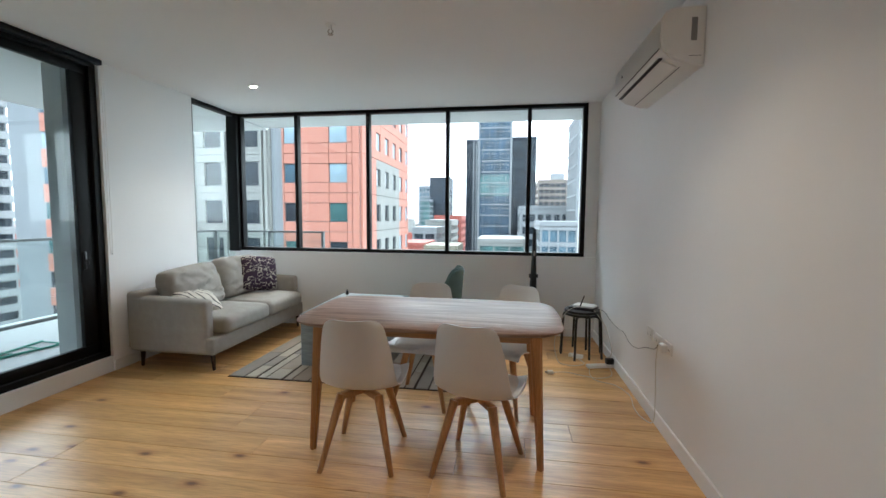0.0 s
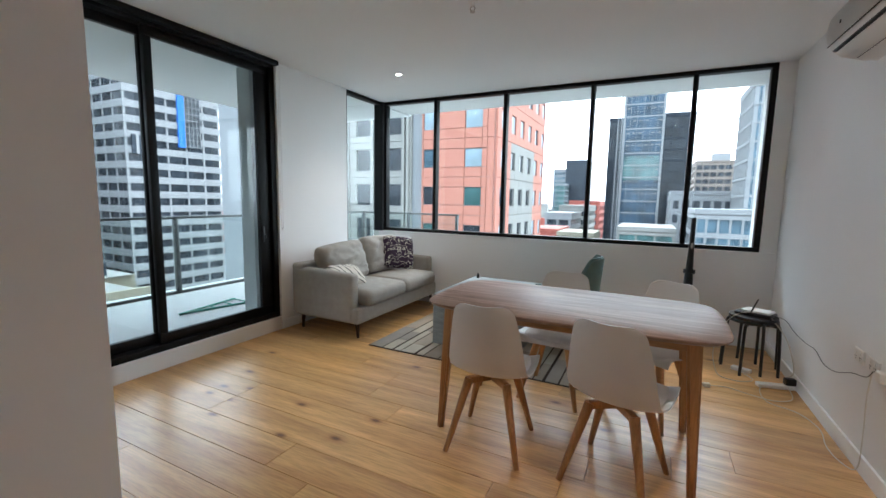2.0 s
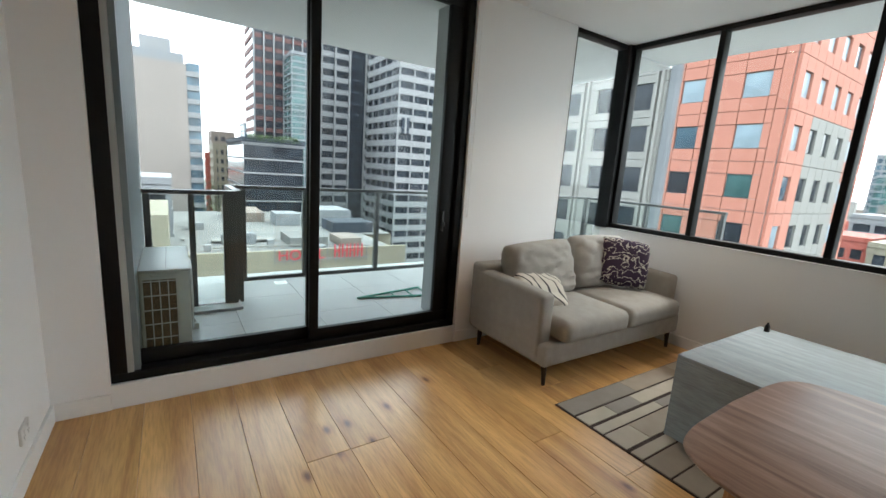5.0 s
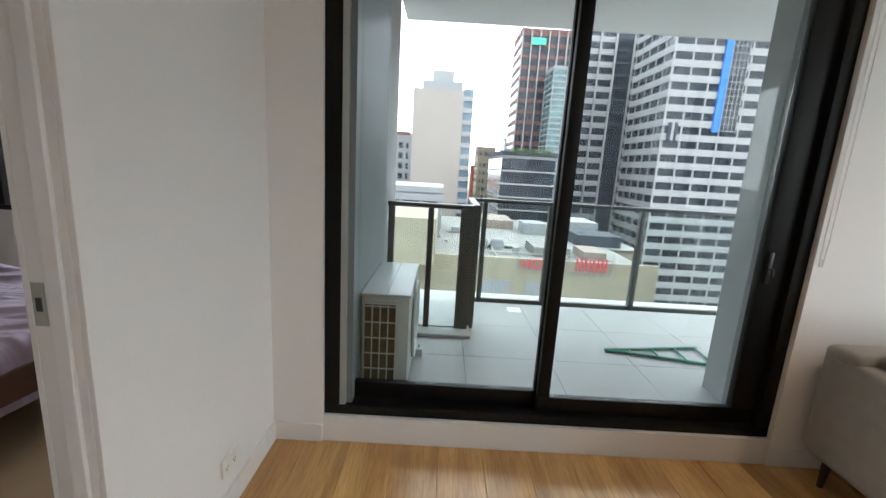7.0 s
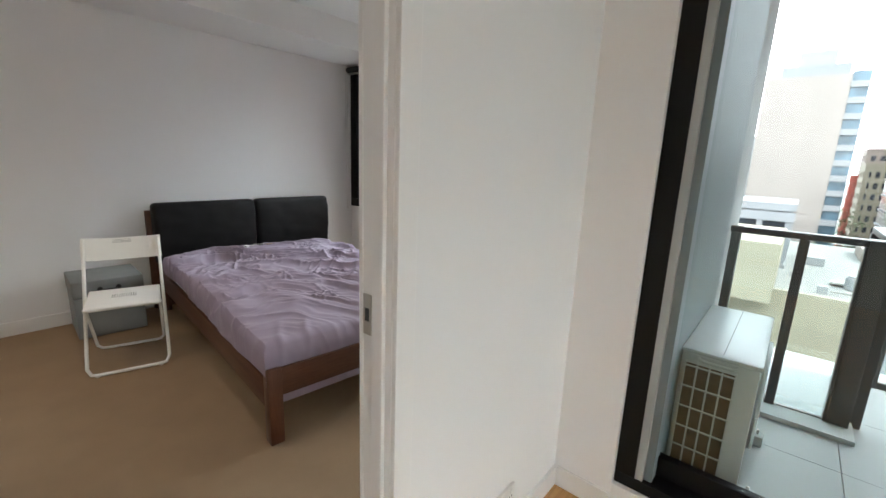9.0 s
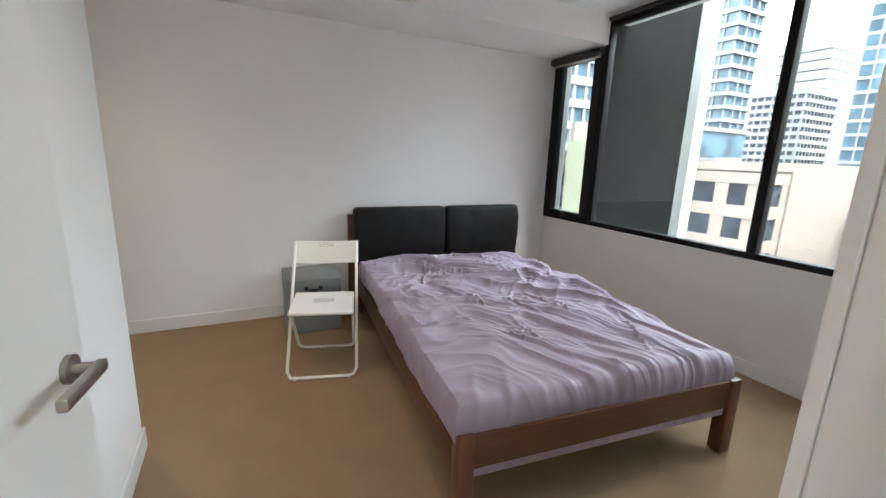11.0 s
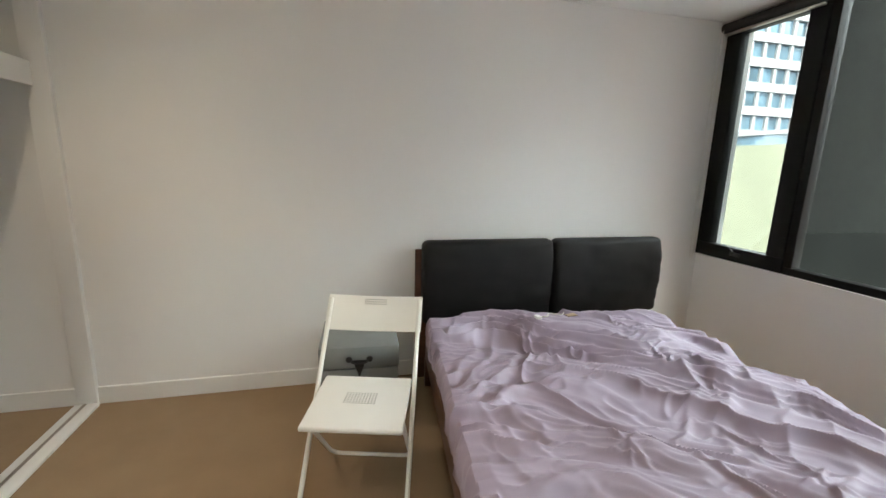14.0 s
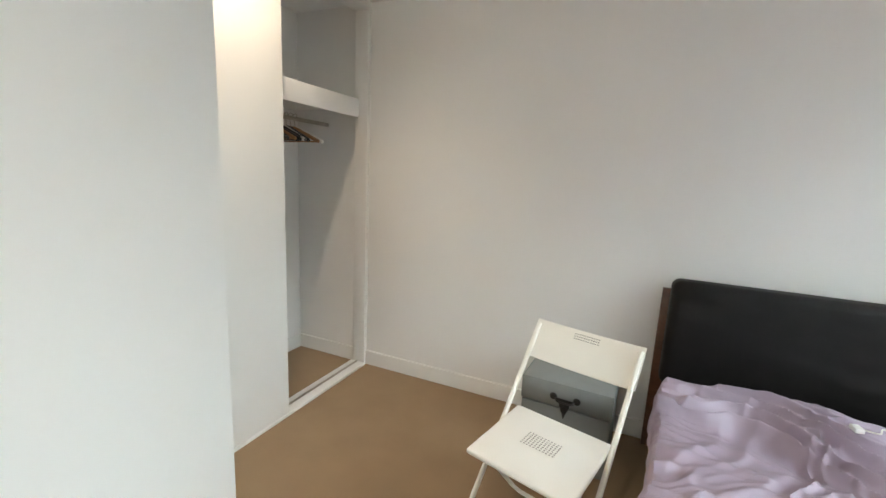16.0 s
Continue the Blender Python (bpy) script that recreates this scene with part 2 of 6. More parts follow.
# the structure
C = 2.70
XW, YN, XE, YS = -2.55, 5.90, 1.95, -2.3
setting("wall_north", WALL, (XW - 0.15, XE + 0.2, YN - 0.02, YN + 0.22, -0.3, 0.935))
setting("wall_east", WALL, (XE, XE + 0.2, -3.0, YN + 0.22, -0.3, C + 0.3))
setting("wall_west_by_sofa", WALL, (XW - 0.22, XW, 4.055, 5.12, -0.3, C + 0.3))
setting("wall_west_stub", WALL, (XW - 0.22, XW, 1.55, 1.795, -0.3, C + 0.3))
setting("wall_under_door", WALL, (XW - 0.22, XW - 0.005, 1.795, 4.055, -0.3, 0.135))
setting("wall_bedroom_north", WALL, (-4.45, -1.56, 1.45, 1.55, -0.3, C + 0.3))
setting("wall_bedroom_outer", CONC, (-4.45, XW - 0.03, 1.551, 1.9, -0.3, 3.1))
setting("wall_bedroom_north_end", WALL, (-0.70, -0.6505, 1.45, 1.52, -0.3, C + 0.3))
setting("wall_above_door", WALL, (-1.56, -0.70, 1.45, 1.55, 2.08, C + 0.3))
setting("wall_bedroom_corridor", WALL, (-0.65, -0.36, -0.6, 1.52, -0.3, C + 0.3))
setting("wall_closet_back", WALL, (0.48, 0.6, -2.12, -0.6, -0.3, C + 0.3))
setting("wall_closet_side", WALL, (-0.359, 0.6, -0.599, -0.5, -0.3, C + 0.3))
setting("wall_bedroom_south", WALL, (-4.45, 0.6, -2.32, -2.12, -0.3, C + 0.3))
setting("wall_bedroom_window", WALL, (-4.45, -4.23, -2.12, 1.449, -0.3, 0.80), (-4.45, -4.23, -2.12, 1.449, 2.64, 3.0),
        (-4.45, -4.23, 1.10, 1.449, 0.80, 2.64))
# unseen wall, added to close off the south end of the hall
setting("wall_unseen_south", WALL, (0.6, XE, -3.1, -3.0, -0.3, C + 0.3))
setting("ceiling", CEIL, (XW - 0.25, XE + 0.2, 1.5, YN + 0.2, C, C + 0.25), (-0.65, XE + 0.2, -3.1, 1.5, C, C + 0.25))
setting("ceiling_bedroom", CEIL, (-4.45, -0.65, -2.12, 1.5, C + 0.001, C + 0.25), (-0.65, 0.6, -2.12, -0.55, C + 0.002, C + 0.25))
setting("ceiling_bulkhead", CEIL, (-4.229, 0.48, -2.119, -1.42, 2.45, C - 0.001))
setting("floor", plain("subfloor", (0.09, 0.05, 0.025), 0.8), (XW - 0.1, XE, 1.5, YN, -0.2, -0.016), (-0.36, XE, -0.5, 1.5, -0.2, -0.016), (0.6, XE, -3.0, -0.5, -0.2, -0.016))
setting("floor_carpet", CARPET, (-4.4, -0.65, -2.2, 1.5, -0.2, 0.0), (-0.65, 0.5, -2.2, -0.6, -0.2, 0.0))
for nm, b in (("baseboard_north", (XW, XE, YN - 0.035, YN - 0.0205, 0, 0.095)), ("baseboard_east", (XE - 0.015, XE, -3.0, YN - 0.036, 0, 0.095)),
              ("baseboard_west", (XW, XW + 0.014, 4.05, YN - 0.036, 0, 0.095)), ("baseboard_stub", (XW, XW + 0.014, 1.565, 1.795, 0, 0.095)),
              ("baseboard_bedroom_side", (XW, -1.63, 1.551, 1.566, 0, 0.095)), ("baseboard_bedroom_side_b", (-0.63, -0.36, 1.521, 1.534, 0, 0.095)),
              ("baseboard_bedroom_south", (-4.23, -0.13, -2.12, -2.105, 0, 0.105)), ("baseboard_bedroom_window", (-4.23, -4.216, -2.105, 1.44, 0, 0.105)),
              ("baseboard_corridor", (-0.665, -0.651, -0.6, 0.6, 0, 0.105)), ("baseboard_closet", (-0.12, 0.47, -2.12, -2.106, 0, 0.105)),
              ("baseboard_closet_back", (0.465, 0.479, -2.105, -0.61, 0, 0.105))):
    setting(nm, TRIM, b, bevel=0.003)



# windows and doors
def window(name, m, panes, w, h, frame_w=0.05, depth=0.09, label="", bars=(), bottom=0.05, top=0.04, mull=0.045):
    """A framed window in the plane local x (across), z (up); panes: the mullions' middles."""
    t = new(name)
    t.matrix_basis = m
    tagged(t, label, kind="structure")
    part("window_frame", bx(0, w, -depth / 2, depth / 2, 0, bottom, bevel=0.003), BLACK, t)
    part("window_frame", bx(0, w, -depth / 2, depth / 2, h - top, h, bevel=0.003), BLACK, t)
    part("window_frame", bx(0, frame_w, -depth / 2, depth / 2, bottom, h - top, bevel=0.003), BLACK, t)
    part("window_frame", bx(w - frame_w, w, -depth / 2, depth / 2, bottom, h - top, bevel=0.003), BLACK, t)
    xs = [frame_w] + [q for p in panes for q in (p - mull / 2, p + mull / 2)] + [w - frame_w]
    for p in panes:
        part("mullion", bx(p - mull / 2, p + mull / 2, -depth / 2, depth / 2, bottom, h - top, bevel=0.003), BLACK, t)
    for a, b in zip(xs[::2], xs[1::2]):
        g = part("pane", bx(a, b, -0.004, 0.004, bottom, h - top), GLASS, t, smooth=False)
        g.visible_shadow = False
    return t


win_n = window("window_1", pose(XW, YN + 0.05, 0.935), (0.81, 1.755, 2.75, 3.715), 4.365, C - 0.935, label="black framed window of five fixed panes over the low wall")
win_s = window("window_2", pose(XW - 0.06, 5.12, 0.10, 0, 0, 90), (), 0.83, C - 0.10, frame_w=0.03, label="narrow black framed sidelight behind the sofa")
setting("corner_post", BLACK, (XW - 0.12, XW + 0.02, YN - 0.045, YN + 0.004, 0.936, C - 0.001), bevel=0.003)
setting("wall_sidelight_sill", WALL, (XW - 0.22, XW, 5.121, YN - 0.021, -0.3, 0.10))
setting("window_sill_north", TRIM, (XW + 0.01, XE - 0.001, YN - 0.03, YN + 0.004, 0.9355, 0.943), bevel=0.002)
setting("wall_north_pier", WALL, (XW + 4.366, XE - 0.001, YN - 0.0, YN + 0.2, 0.936, C + 0.2))

# sliding door
sd = new("door_1")
sd.matrix_basis = pose(XW - 0.045, 1.797, 0.136, 0, 0, 90)
tagged(sd, "black framed sliding glass door to the balcony, closed", kind="structure")
W, H = 2.255, C - 0.136
part("door_frame", bx(0, W, -0.02, 0.13, 0, 0.05, bevel=0.003), BLACK, sd)
part("door_frame", bx(0, W, -0.02, 0.13, H - 0.06, H, bevel=0.003), BLACK, sd)
part("door_frame", bx(0, 0.075, -0.02, 0.13, 0.051, H - 0.06, bevel=0.003), BLACK, sd)
part("door_frame", bx(W - 0.06, W, -0.02, 0.13, 0.051, H - 0.06, bevel=0.003), BLACK, sd)


def sash(x0, x1, y, left, right, name):
    s = new(name)
    s.parent = sd
    bm = bmesh.new()
    box(bm, x0, x1, y - 0.02, y + 0.02, 0.052, 0.135, 0.003)
    box(bm, x0, x1, y - 0.02, y + 0.02, H - 0.13, H - 0.062, 0.003)
    box(bm, x0, x0 + left, y - 0.02, y + 0.02, 0.1352, H - 0.1302, 0.003)
    box(bm, x1 - right, x1, y - 0.02, y + 0.02, 0.1352, H - 0.1302, 0.003)
    part("frame", bm, BLACK, s)
    g = part("pane", bx(x0 + left, x1 - right, y - 0.003, y + 0.003, 0.1352, H - 0.1302), GLASS, s, smooth=False)
    g.visible_shadow = False
    return s


sash(0.08, 1.13, 0.085, 0.03, 0.06, "fixed_sash")
sl = sash(1.075, W - 0.062, 0.03, 0.06, 0.13, "sliding_sash")
bm = bmesh.new()
box(bm, W - 0.17, W - 0.15, -0.005, 0.009, 0.80, 0.95, 0.003)
tube(bm, [(W - 0.16, -0.005, 0.87), (W - 0.16, -0.025, 0.87), (W - 0.16, -0.028, 0.84)], 0.006)
part("handle", bm, BLACKPL, sl, "small dark latch handle")

# bedroom windows
window("window_3", pose(-4.25, 1.10, 0.80, 0, 0, -90), (1.06,), 2.55, 1.84, frame_w=0.05, mull=0.06, depth=0.07, label="black framed bedroom window of two wide fixed panes")
cw = window("window_4", pose(-4.25, -1.46, 0.80, 0, 0, -90), (), 0.655, 1.64, frame_w=0.11, bottom=0.10, top=0.08, depth=0.07, label="black framed narrow awning window at the bedroom corner")
bm = bmesh.new()
box(bm, 0.28, 0.36, 0.036, 0.046, 0.045, 0.07, 0.003)
tube(bm, [(0.32, 0.046, 0.06), (0.32, 0.06, 0.075), (0.37, 0.06, 0.11)], 0.006)
part("latch", bm, BLACKPL, cw)
setting("wall_bedroom_window_head", WALL, (-4.45, -4.23, -2.12, -1.455, 2.44, 2.64))
setting("window_sill_bedroom", TRIM, (-4.232, -4.2, -2.115, 1.44, 0.795, 0.806), bevel=0.002)

# bedroom door: frame, leaf against the wall
dr = new("door_2")
dr.matrix_basis = pose(-0.72, 1.43, 0, 0, 0, -98)
tagged(dr, "white flush bedroom door, swung open against the corridor wall", kind="structure")
part("leaf", bx(0, 0.80, -0.018, 0.018, 0.012, 2.04, bevel=0.002), TRIM, dr)
bm = bmesh.new()
tube(bm, [(0.74, -0.018, 1.02), (0.74, -0.028, 1.02)], 0.026, n=20)
tube(bm, [(0.74, -0.028, 1.02), (0.74, -0.06, 1.02)], 0.010, n=12)
box(bm, 0.61, 0.752, -0.075, -0.058, 1.009, 1.031, 0.004)
part("door_handle", bm, STEEL, dr, "brushed steel lever handle on a round rose")
for x0, x1 in ((-1.60, -1.541), (-0.719, -0.66)):
    s = 1 if x0 < -1 else -1
    xi, xo = (x1, x0) if s > 0 else (x0, x1)
    a, b = min(xi, xo), max(xi, xo)
    setting("door_frame_side", TRIM, (a, b, 1.435, 1.449, 0, 2.10), (a, b, 1.551, 1.565, 0, 2.10),
            (min(xi, xi - s * 0.018), max(xi, xi - s * 0.018), 1.4495, 1.5505, 0, 2.08),
            (min(xi, xi + s * 0.012), max(xi, xi + s * 0.012), 1.495, 1.53, 0, 2.08), bevel=0.002)
setting("door_frame_head", TRIM, (-1.541, -0.719, 1.435, 1.449, 2.04, 2.10), (-1.541, -0.719, 1.551, 1.565, 2.04, 2.10), (-1.541, -0.719, 1.4495, 1.5505, 2.062, 2.079), bevel=0.002)
sp = thing("strike_plate", (-1.540, 1.468, 1.05, 0, 0, 0), "small steel strike plate let into the white door frame", "strike plate")
part("plate", bx(-0.001, 0.0015, -0.014, 0.014, -0.05, 0.05, bevel=0.0005), STEEL, sp)
part("latch_hole", bx(0.0016, 0.0024, -0.007, 0.007, -0.016, 0.016), BLACKPL, sp)

# wardrobe
wd = thing("wardrobe", (0, 0, 0), "white built-in wardrobe with sliding doors, one bay open", "wardrobe")
part("jamb", bx(-0.15, -0.05, -2.119, -2.085, 0, 2.449, bevel=0.002), TRIM, wd)
part("bottom_track", bx(-0.16, -0.04, -2.085, -0.61, 0.0, 0.018, bevel=0.002), TRIM, wd, "white floor track")
part("track_groove", bx(-0.10, -0.085, -2.08, -0.62, 0.0182, 0.022), STEEL, wd)
part("shelf_fascia", bx(-0.085, -0.065, -2.084, -0.62, 1.745, 1.86, bevel=0.002), TRIM, wd)
part("shelf", bx(-0.064, 0.47, -2.1, -0.62, 1.80, 1.82), TRIM, wd)
part("top_track", bx(-0.16, -0.04, -2.085, -0.61, 2.40, 2.449, bevel=0.002), TRIM, wd)
part("sliding_door", bx(-0.155, -0.12, -1.35, -0.61, 0.02, 2.40, bevel=0.002), TRIM, wd, "plain white sliding door")
bm = bmesh.new()
tube(bm, [(0.2, -2.11, 1.70), (0.2, -0.62, 1.70)], 0.013, n=12)
part("hanging_rail", bm, STEEL, wd, "chrome hanging rail")


# balcony
setting("balcony_slab", CONC, (-4.95, XW - 0.221, 1.901, 8.4, -0.30, 0.085))
setting("balcony_slab_north", CONC, (-2.769, -2.2, 6.13, 8.4, -0.30, 0.085))
setting("balcony_soffit", SOFFIT, (-4.95, XW - 0.221, 1.9, 7.0, 2.72, 3.0), (-2.77, 2.2, 6.121, 6.95, 2.74, 3.0))
setting("balcony_column", CONC, (-3.14, -2.95, 4.07, 4.7, 0.086, 2.719), label="pale concrete blade column")
setting("outer_wall_north_end", SOFFIT, (1.9, 2.1, 6.125, 6.9, -0.3, 2.739))
DARKPANEL = plain("dark_grey_panel", (0.02, 0.022, 0.023), 0.85, var=0.15, scale=2, relief=0.0)
DARKPANEL.node_tree.nodes["Principled BSDF"].inputs["Specular IOR Level"].default_value = 0.1
DARKFIN = plain("dark_fin_panel", (0.007, 0.0085, 0.008), 0.85, var=0.3, scale=2, relief=0.0)
DARKFIN.node_tree.nodes["Principled BSDF"].inputs["Specular IOR Level"].default_value = 0.1
setting("bedroom_fin", DARKFIN, (-5.44, -4.30, -1.52, -1.425, -0.3, 3.2))
setting("bedroom_fin_edge", CONC, (-5.66, -5.501, -1.56, -1.36, -0.3, 3.2))
setting("outer_wall_screen", plain("blue_grey_cladding", (0.16, 0.20, 0.21), 0.45, var=0.1, scale=2), (-3.62, XW - 0.05, 1.901, 1.93, 0.086, 2.719))


def balustrade(a, b, posts, top=1.11, name="balcony_railing"):
    """Glass panels between posts, with a flat top rail, from a to b."""
    a, b = Vector((*a, 0)), Vector((*b, 0))
    d = b - a
    L = d.length
    t = thing(name, Matrix.Translation((a.x, a.y, 0.085)) @ Matrix.Rotation(math.atan2(d.y, d.x), 4, "Z"), "dark metal balcony railing with glass panels", "railing", "balcony railings")
    part("top_rail", bx(-0.03, L + 0.03, -0.03, 0.03, top - 0.12, top - 0.085, bevel=0.004), RAILMETAL, t)
    part("bottom_rail", bx(0, L, -0.02, 0.02, 0.0, 0.045, bevel=0.003), RAILMETAL, t)
    ps = [0.0] + [p for p in posts] + [L]
    for p in ps:
        part("post", bx(p - 0.022, p + 0.022, -0.035, 0.035, 0.0, top - 0.121, bevel=0.003), RAILMETAL, t)
    for p, q in zip(ps, ps[1:]):
        g = part("glass_panel", bx(p + 0.024, q - 0.024, -0.005, 0.005, 0.05, top - 0.125), RAILGLASS, t, smooth=False)
        g.visible_shadow = False
    return t


balustrade((-4.65, 2.62), (-4.65, 8.2), (0.12, 0.75, 1.63, 2.9, 4.1))
balustrade((-4.62, 8.2), (-2.45, 8.2), (1.1,))
balustrade((-3.85, 1.95), (-3.85, 2.50), (0.30,))
balustrade((-3.92, 2.60), (-4.62, 2.60), ())


# living room furniture
def shell_chair(m, label, group="dining chairs round the table"):
    t = thing("dining_chair", m, label, "chair", group)
    prof = curve_pts([(0, .225, .425), (0, .20, .447), (0, .08, .430), (0, -.06, .425), (0, -.155, .455), (0, -.205, .54), (0, -.230, .67), (0, -.25, .78), (0, -.262, .858)], 4)
    n = len(prof) - 1

    def f(u, v):
        k = v * n
        i = min(int(k), n - 1)
        p = prof[i].lerp(prof[i + 1], k - i)
        x = 2 * u - 1
        w = .215 + .022 * math.sin(min(1, v / .55) * math.pi) - max(0, v - .6) ** 1.1 * .17
        if v > .93:
            w *= 1 - ((v - .93) / .07) ** 2 * .10
        rim = abs(x) ** 2.4
        seat = max(0.0, 1 - v / .5)
        back = min(1.0, max(0.0, (v - .35) / .3))
        up = rim * (.035 * seat * min(1, v * 6) + .03 * (1 - seat) * (1 - back))
        fwd = rim * (.055 * back * (1 - .35 * max(0, v - .7) / .3) + .05 * (1 - seat) * (1 - back))
        top = (.012 * abs(x) ** 1.5 - .02 * abs(x) ** 6) * max(0, (v - .8) / .2)
        return Vector((x * w, p.y + fwd, p.z + up + top))
    bm = bmesh.new()
    grid(bm, 16, 32, f)
    bmesh.ops.recalc_face_normals(bm, faces=bm.faces)
    bmesh.ops.solidify(bm, geom=bm.faces[:], thickness=0.008)
    part("shell", bm, SHELL, t, "warm white moulded plastic bucket shell")
    bm = bmesh.new()
    puff(bm, .40, .36, .055, 5, 14, 12, 0.001, 3, pose(0, .045, .462, -2))
    part("seat_cushion", bm, SEATPAD, t, "white leatherette seat pad")
    bm = bmesh.new()
    for a in (45, -45):
        box(bm, -.15, .15, -.018, .018, .375, .412, .006, m=pose(0, 0.0, 0, 0, 0, a))
    tube(bm, [(0, 0, .41), (0, 0, .428)], .07, n=16)
    part("frame", bm, BEECH, t)
    for sx in (-1, 1):
        for sy in (-1, 1):
            bm = bmesh.new()
            tube(bm, [(sx * .105, sy * .105, .405), (sx * .20, sy * .21, 0.0)], .0255, .0145, 12)
            part("leg", bm, BEECH, t)
    return t


LB = "warm white plastic shell dining chair with beech legs, at the table"
c0 = shell_chair(pose(.11, 3.16, 0, 0, 0, 4), LB)
c1 = copy_thing(c0, pose(.78, 3.15, 0, 0, 0, -14))
tagged(c1, "warm white plastic shell dining chair turned slightly at the table's end")
copy_thing(c0, pose(.31, 3.95, 0, 0, 0, 177))
c3 = copy_thing(c0, pose(.93, 3.97, 0, 0, 0, 152))
tagged(c3, "warm white plastic shell dining chair turned aside at the table")


def dining_table():
    t = thing("dining_table", (.455, 3.505, 0), "pale brown wooden dining table with rounded top and splayed legs", "table")
    hx, hy = .80, .445
    out = []
    for k in range(96):
        a = 2 * math.pi * k / 96
        ca, sa = math.cos(a), math.sin(a)
        e = 0.19
        x, y = hx * math.copysign(abs(ca) ** e, ca), hy * math.copysign(abs(sa) ** (e * 1.25), sa)
        x *= 1 - .035 * (abs(y) / hy) ** 2
        y *= 1 - .06 * (abs(x) / hx) ** 2
        out.append((x, y))
    bm = bmesh.new()
    rings = [[bm.verts.new((x * s, y * s - 0, z)) for x, y in out] for s, z in ((.955, .762), (.99, .776), (1.0, .783), (.998, .788), (.992, .790))]
    for a, b in zip(rings, rings[1:]):
        for i in range(96):
            bm.faces.new((a[i], a[(i + 1) % 96], b[(i + 1) % 96], b[i]))
    bm.faces.new(rings[0][::-1])
    bm.faces.new(rings[-1])
    part("tabletop", bm, ASH, t, "pale brown open-grained veneered top with a bevelled underside")
    for b in ((-.62, .62, -.325, -.305, .705, .761), (-.62, .62, .265, .285, .705, .761)):
        part("apron", bx(*b, bevel=.002), BEECHX, t)
    for b in ((-.64, -.62, -.30, .26, .705, .761), (.62, .64, -.30, .26, .705, .761)):
        part("apron", bx(*b, bevel=.002), BEECHX, t)
    for sx in (-1, 1):
        for sy in (-1, 1):
            bm = bmesh.new()
            top, bot = (sx * .63, -.315 if sy < 0 else .275), (sx * .67, -.350 if sy < 0 else .305)
            ra, rb = .033, .019
            lo = [bm.verts.new((bot[0] + i * rb, bot[1] + j * rb, 0)) for i, j in ((-1, -1), (1, -1), (1, 1), (-1, 1))]
            hi = [bm.verts.new((top[0] + i * ra, top[1] + j * ra, .7615)) for i, j in ((-1, -1), (1, -1), (1, 1), (-1, 1))]
            bm.faces.new(lo[::-1])
            bm.faces.new(hi)
            for i in range(4):
                bm.faces.new((lo[i], lo[(i + 1) % 4], hi[(i + 1) % 4], hi[i]))
            bmesh.ops.bevel(bm, geom=[e for e in bm.edges if abs(e.verts[0].co.z - e.verts[1].co.z) > .5], offset=.012, segments=3, affect="EDGES")
            part("leg", bm, BEECH, t)


BEECHX = wood("beech_apron", (0.34, 0.17, 0.07), (0.48, 0.27, 0.13), 0.42, 0, 5.0)
dining_table()


def sofa():
    t = thing("sofa", (-2.50, 4.14, 0), "light grey fabric two-seat sofa with dark legs against the wall", "sofa")
    L = 1.68
    part("base", bx(.06, .865, .012, L - .012, .150, .305, bevel=.02, seg=3), SOFA, t)
    part("backrest", bx(.0, .17, .005, L - .005, .17, .70, bevel=.035, seg=4), SOFA, t)
    for y0, y1 in ((0, .125), (L - .125, L)):
        bm = bmesh.new()
        vs = box(bm, .02, .80, y0, y1, .155, .645, .035, 4)
        for v in vs:
            v.co.z += .02 * (1 - v.co.x / .76) * (v.co.z > .5)
        part("arm", bm, SOFA, t)
    for y0, y1 in ((.13, L / 2 - .003), (L / 2 + .003, L - .13)):
        bm = bmesh.new()
        vs = box(bm, .16, .93, y0, y1, .308, .470, .06, 6)
        for v in vs:
            a, b = (v.co.x - .52) / .36, (v.co.y - (y0 + y1) / 2) / ((y1 - y0) / 2)
            if v.co.z > .4:
                v.co.z += .03 * (1 - a * a) * (1 - b * b)
        bmesh.ops.subdivide_edges(bm, edges=[e for e in bm.edges if e.calc_length() > .2], cuts=7, use_grid_fill=True)
        for v in bm.verts:
            a, b = (v.co.x - .52) / .365, (v.co.y - (y0 + y1) / 2) / ((y1 - y0) / 2)
            if v.co.z > .46:
                v.co.z += .03 * max(0, 1 - a * a) * max(0, 1 - b * b) + .003 * noise.noise(v.co * 9)
        part("seat_cushion", bm, SOFA, t)
    for i, (yc, tilt) in enumerate(((.47, 0), (1.19, 2))):
        bm = bmesh.new()
        puff(bm, .70, .47, .25, 5, 34, 28, .020, 7 * i + 2, pose(.30, yc, .665 + .03 * i, 74, tilt * 2 - 3, 90))
        part("back_cushion", bm, SOFA, t, "creased feather-filled grey back cushion")
    for x, y in ((.10, .07), (.81, .07), (.10, L - .07), (.81, L - .07)):
        bm = bmesh.new()
        tube(bm, [(x, y, .17), (x + (.012 if x > .4 else -.012), y, 0)], .023, .013, 12)
        part("leg", bm, DARKWOOD, t)
    return t


sofa()


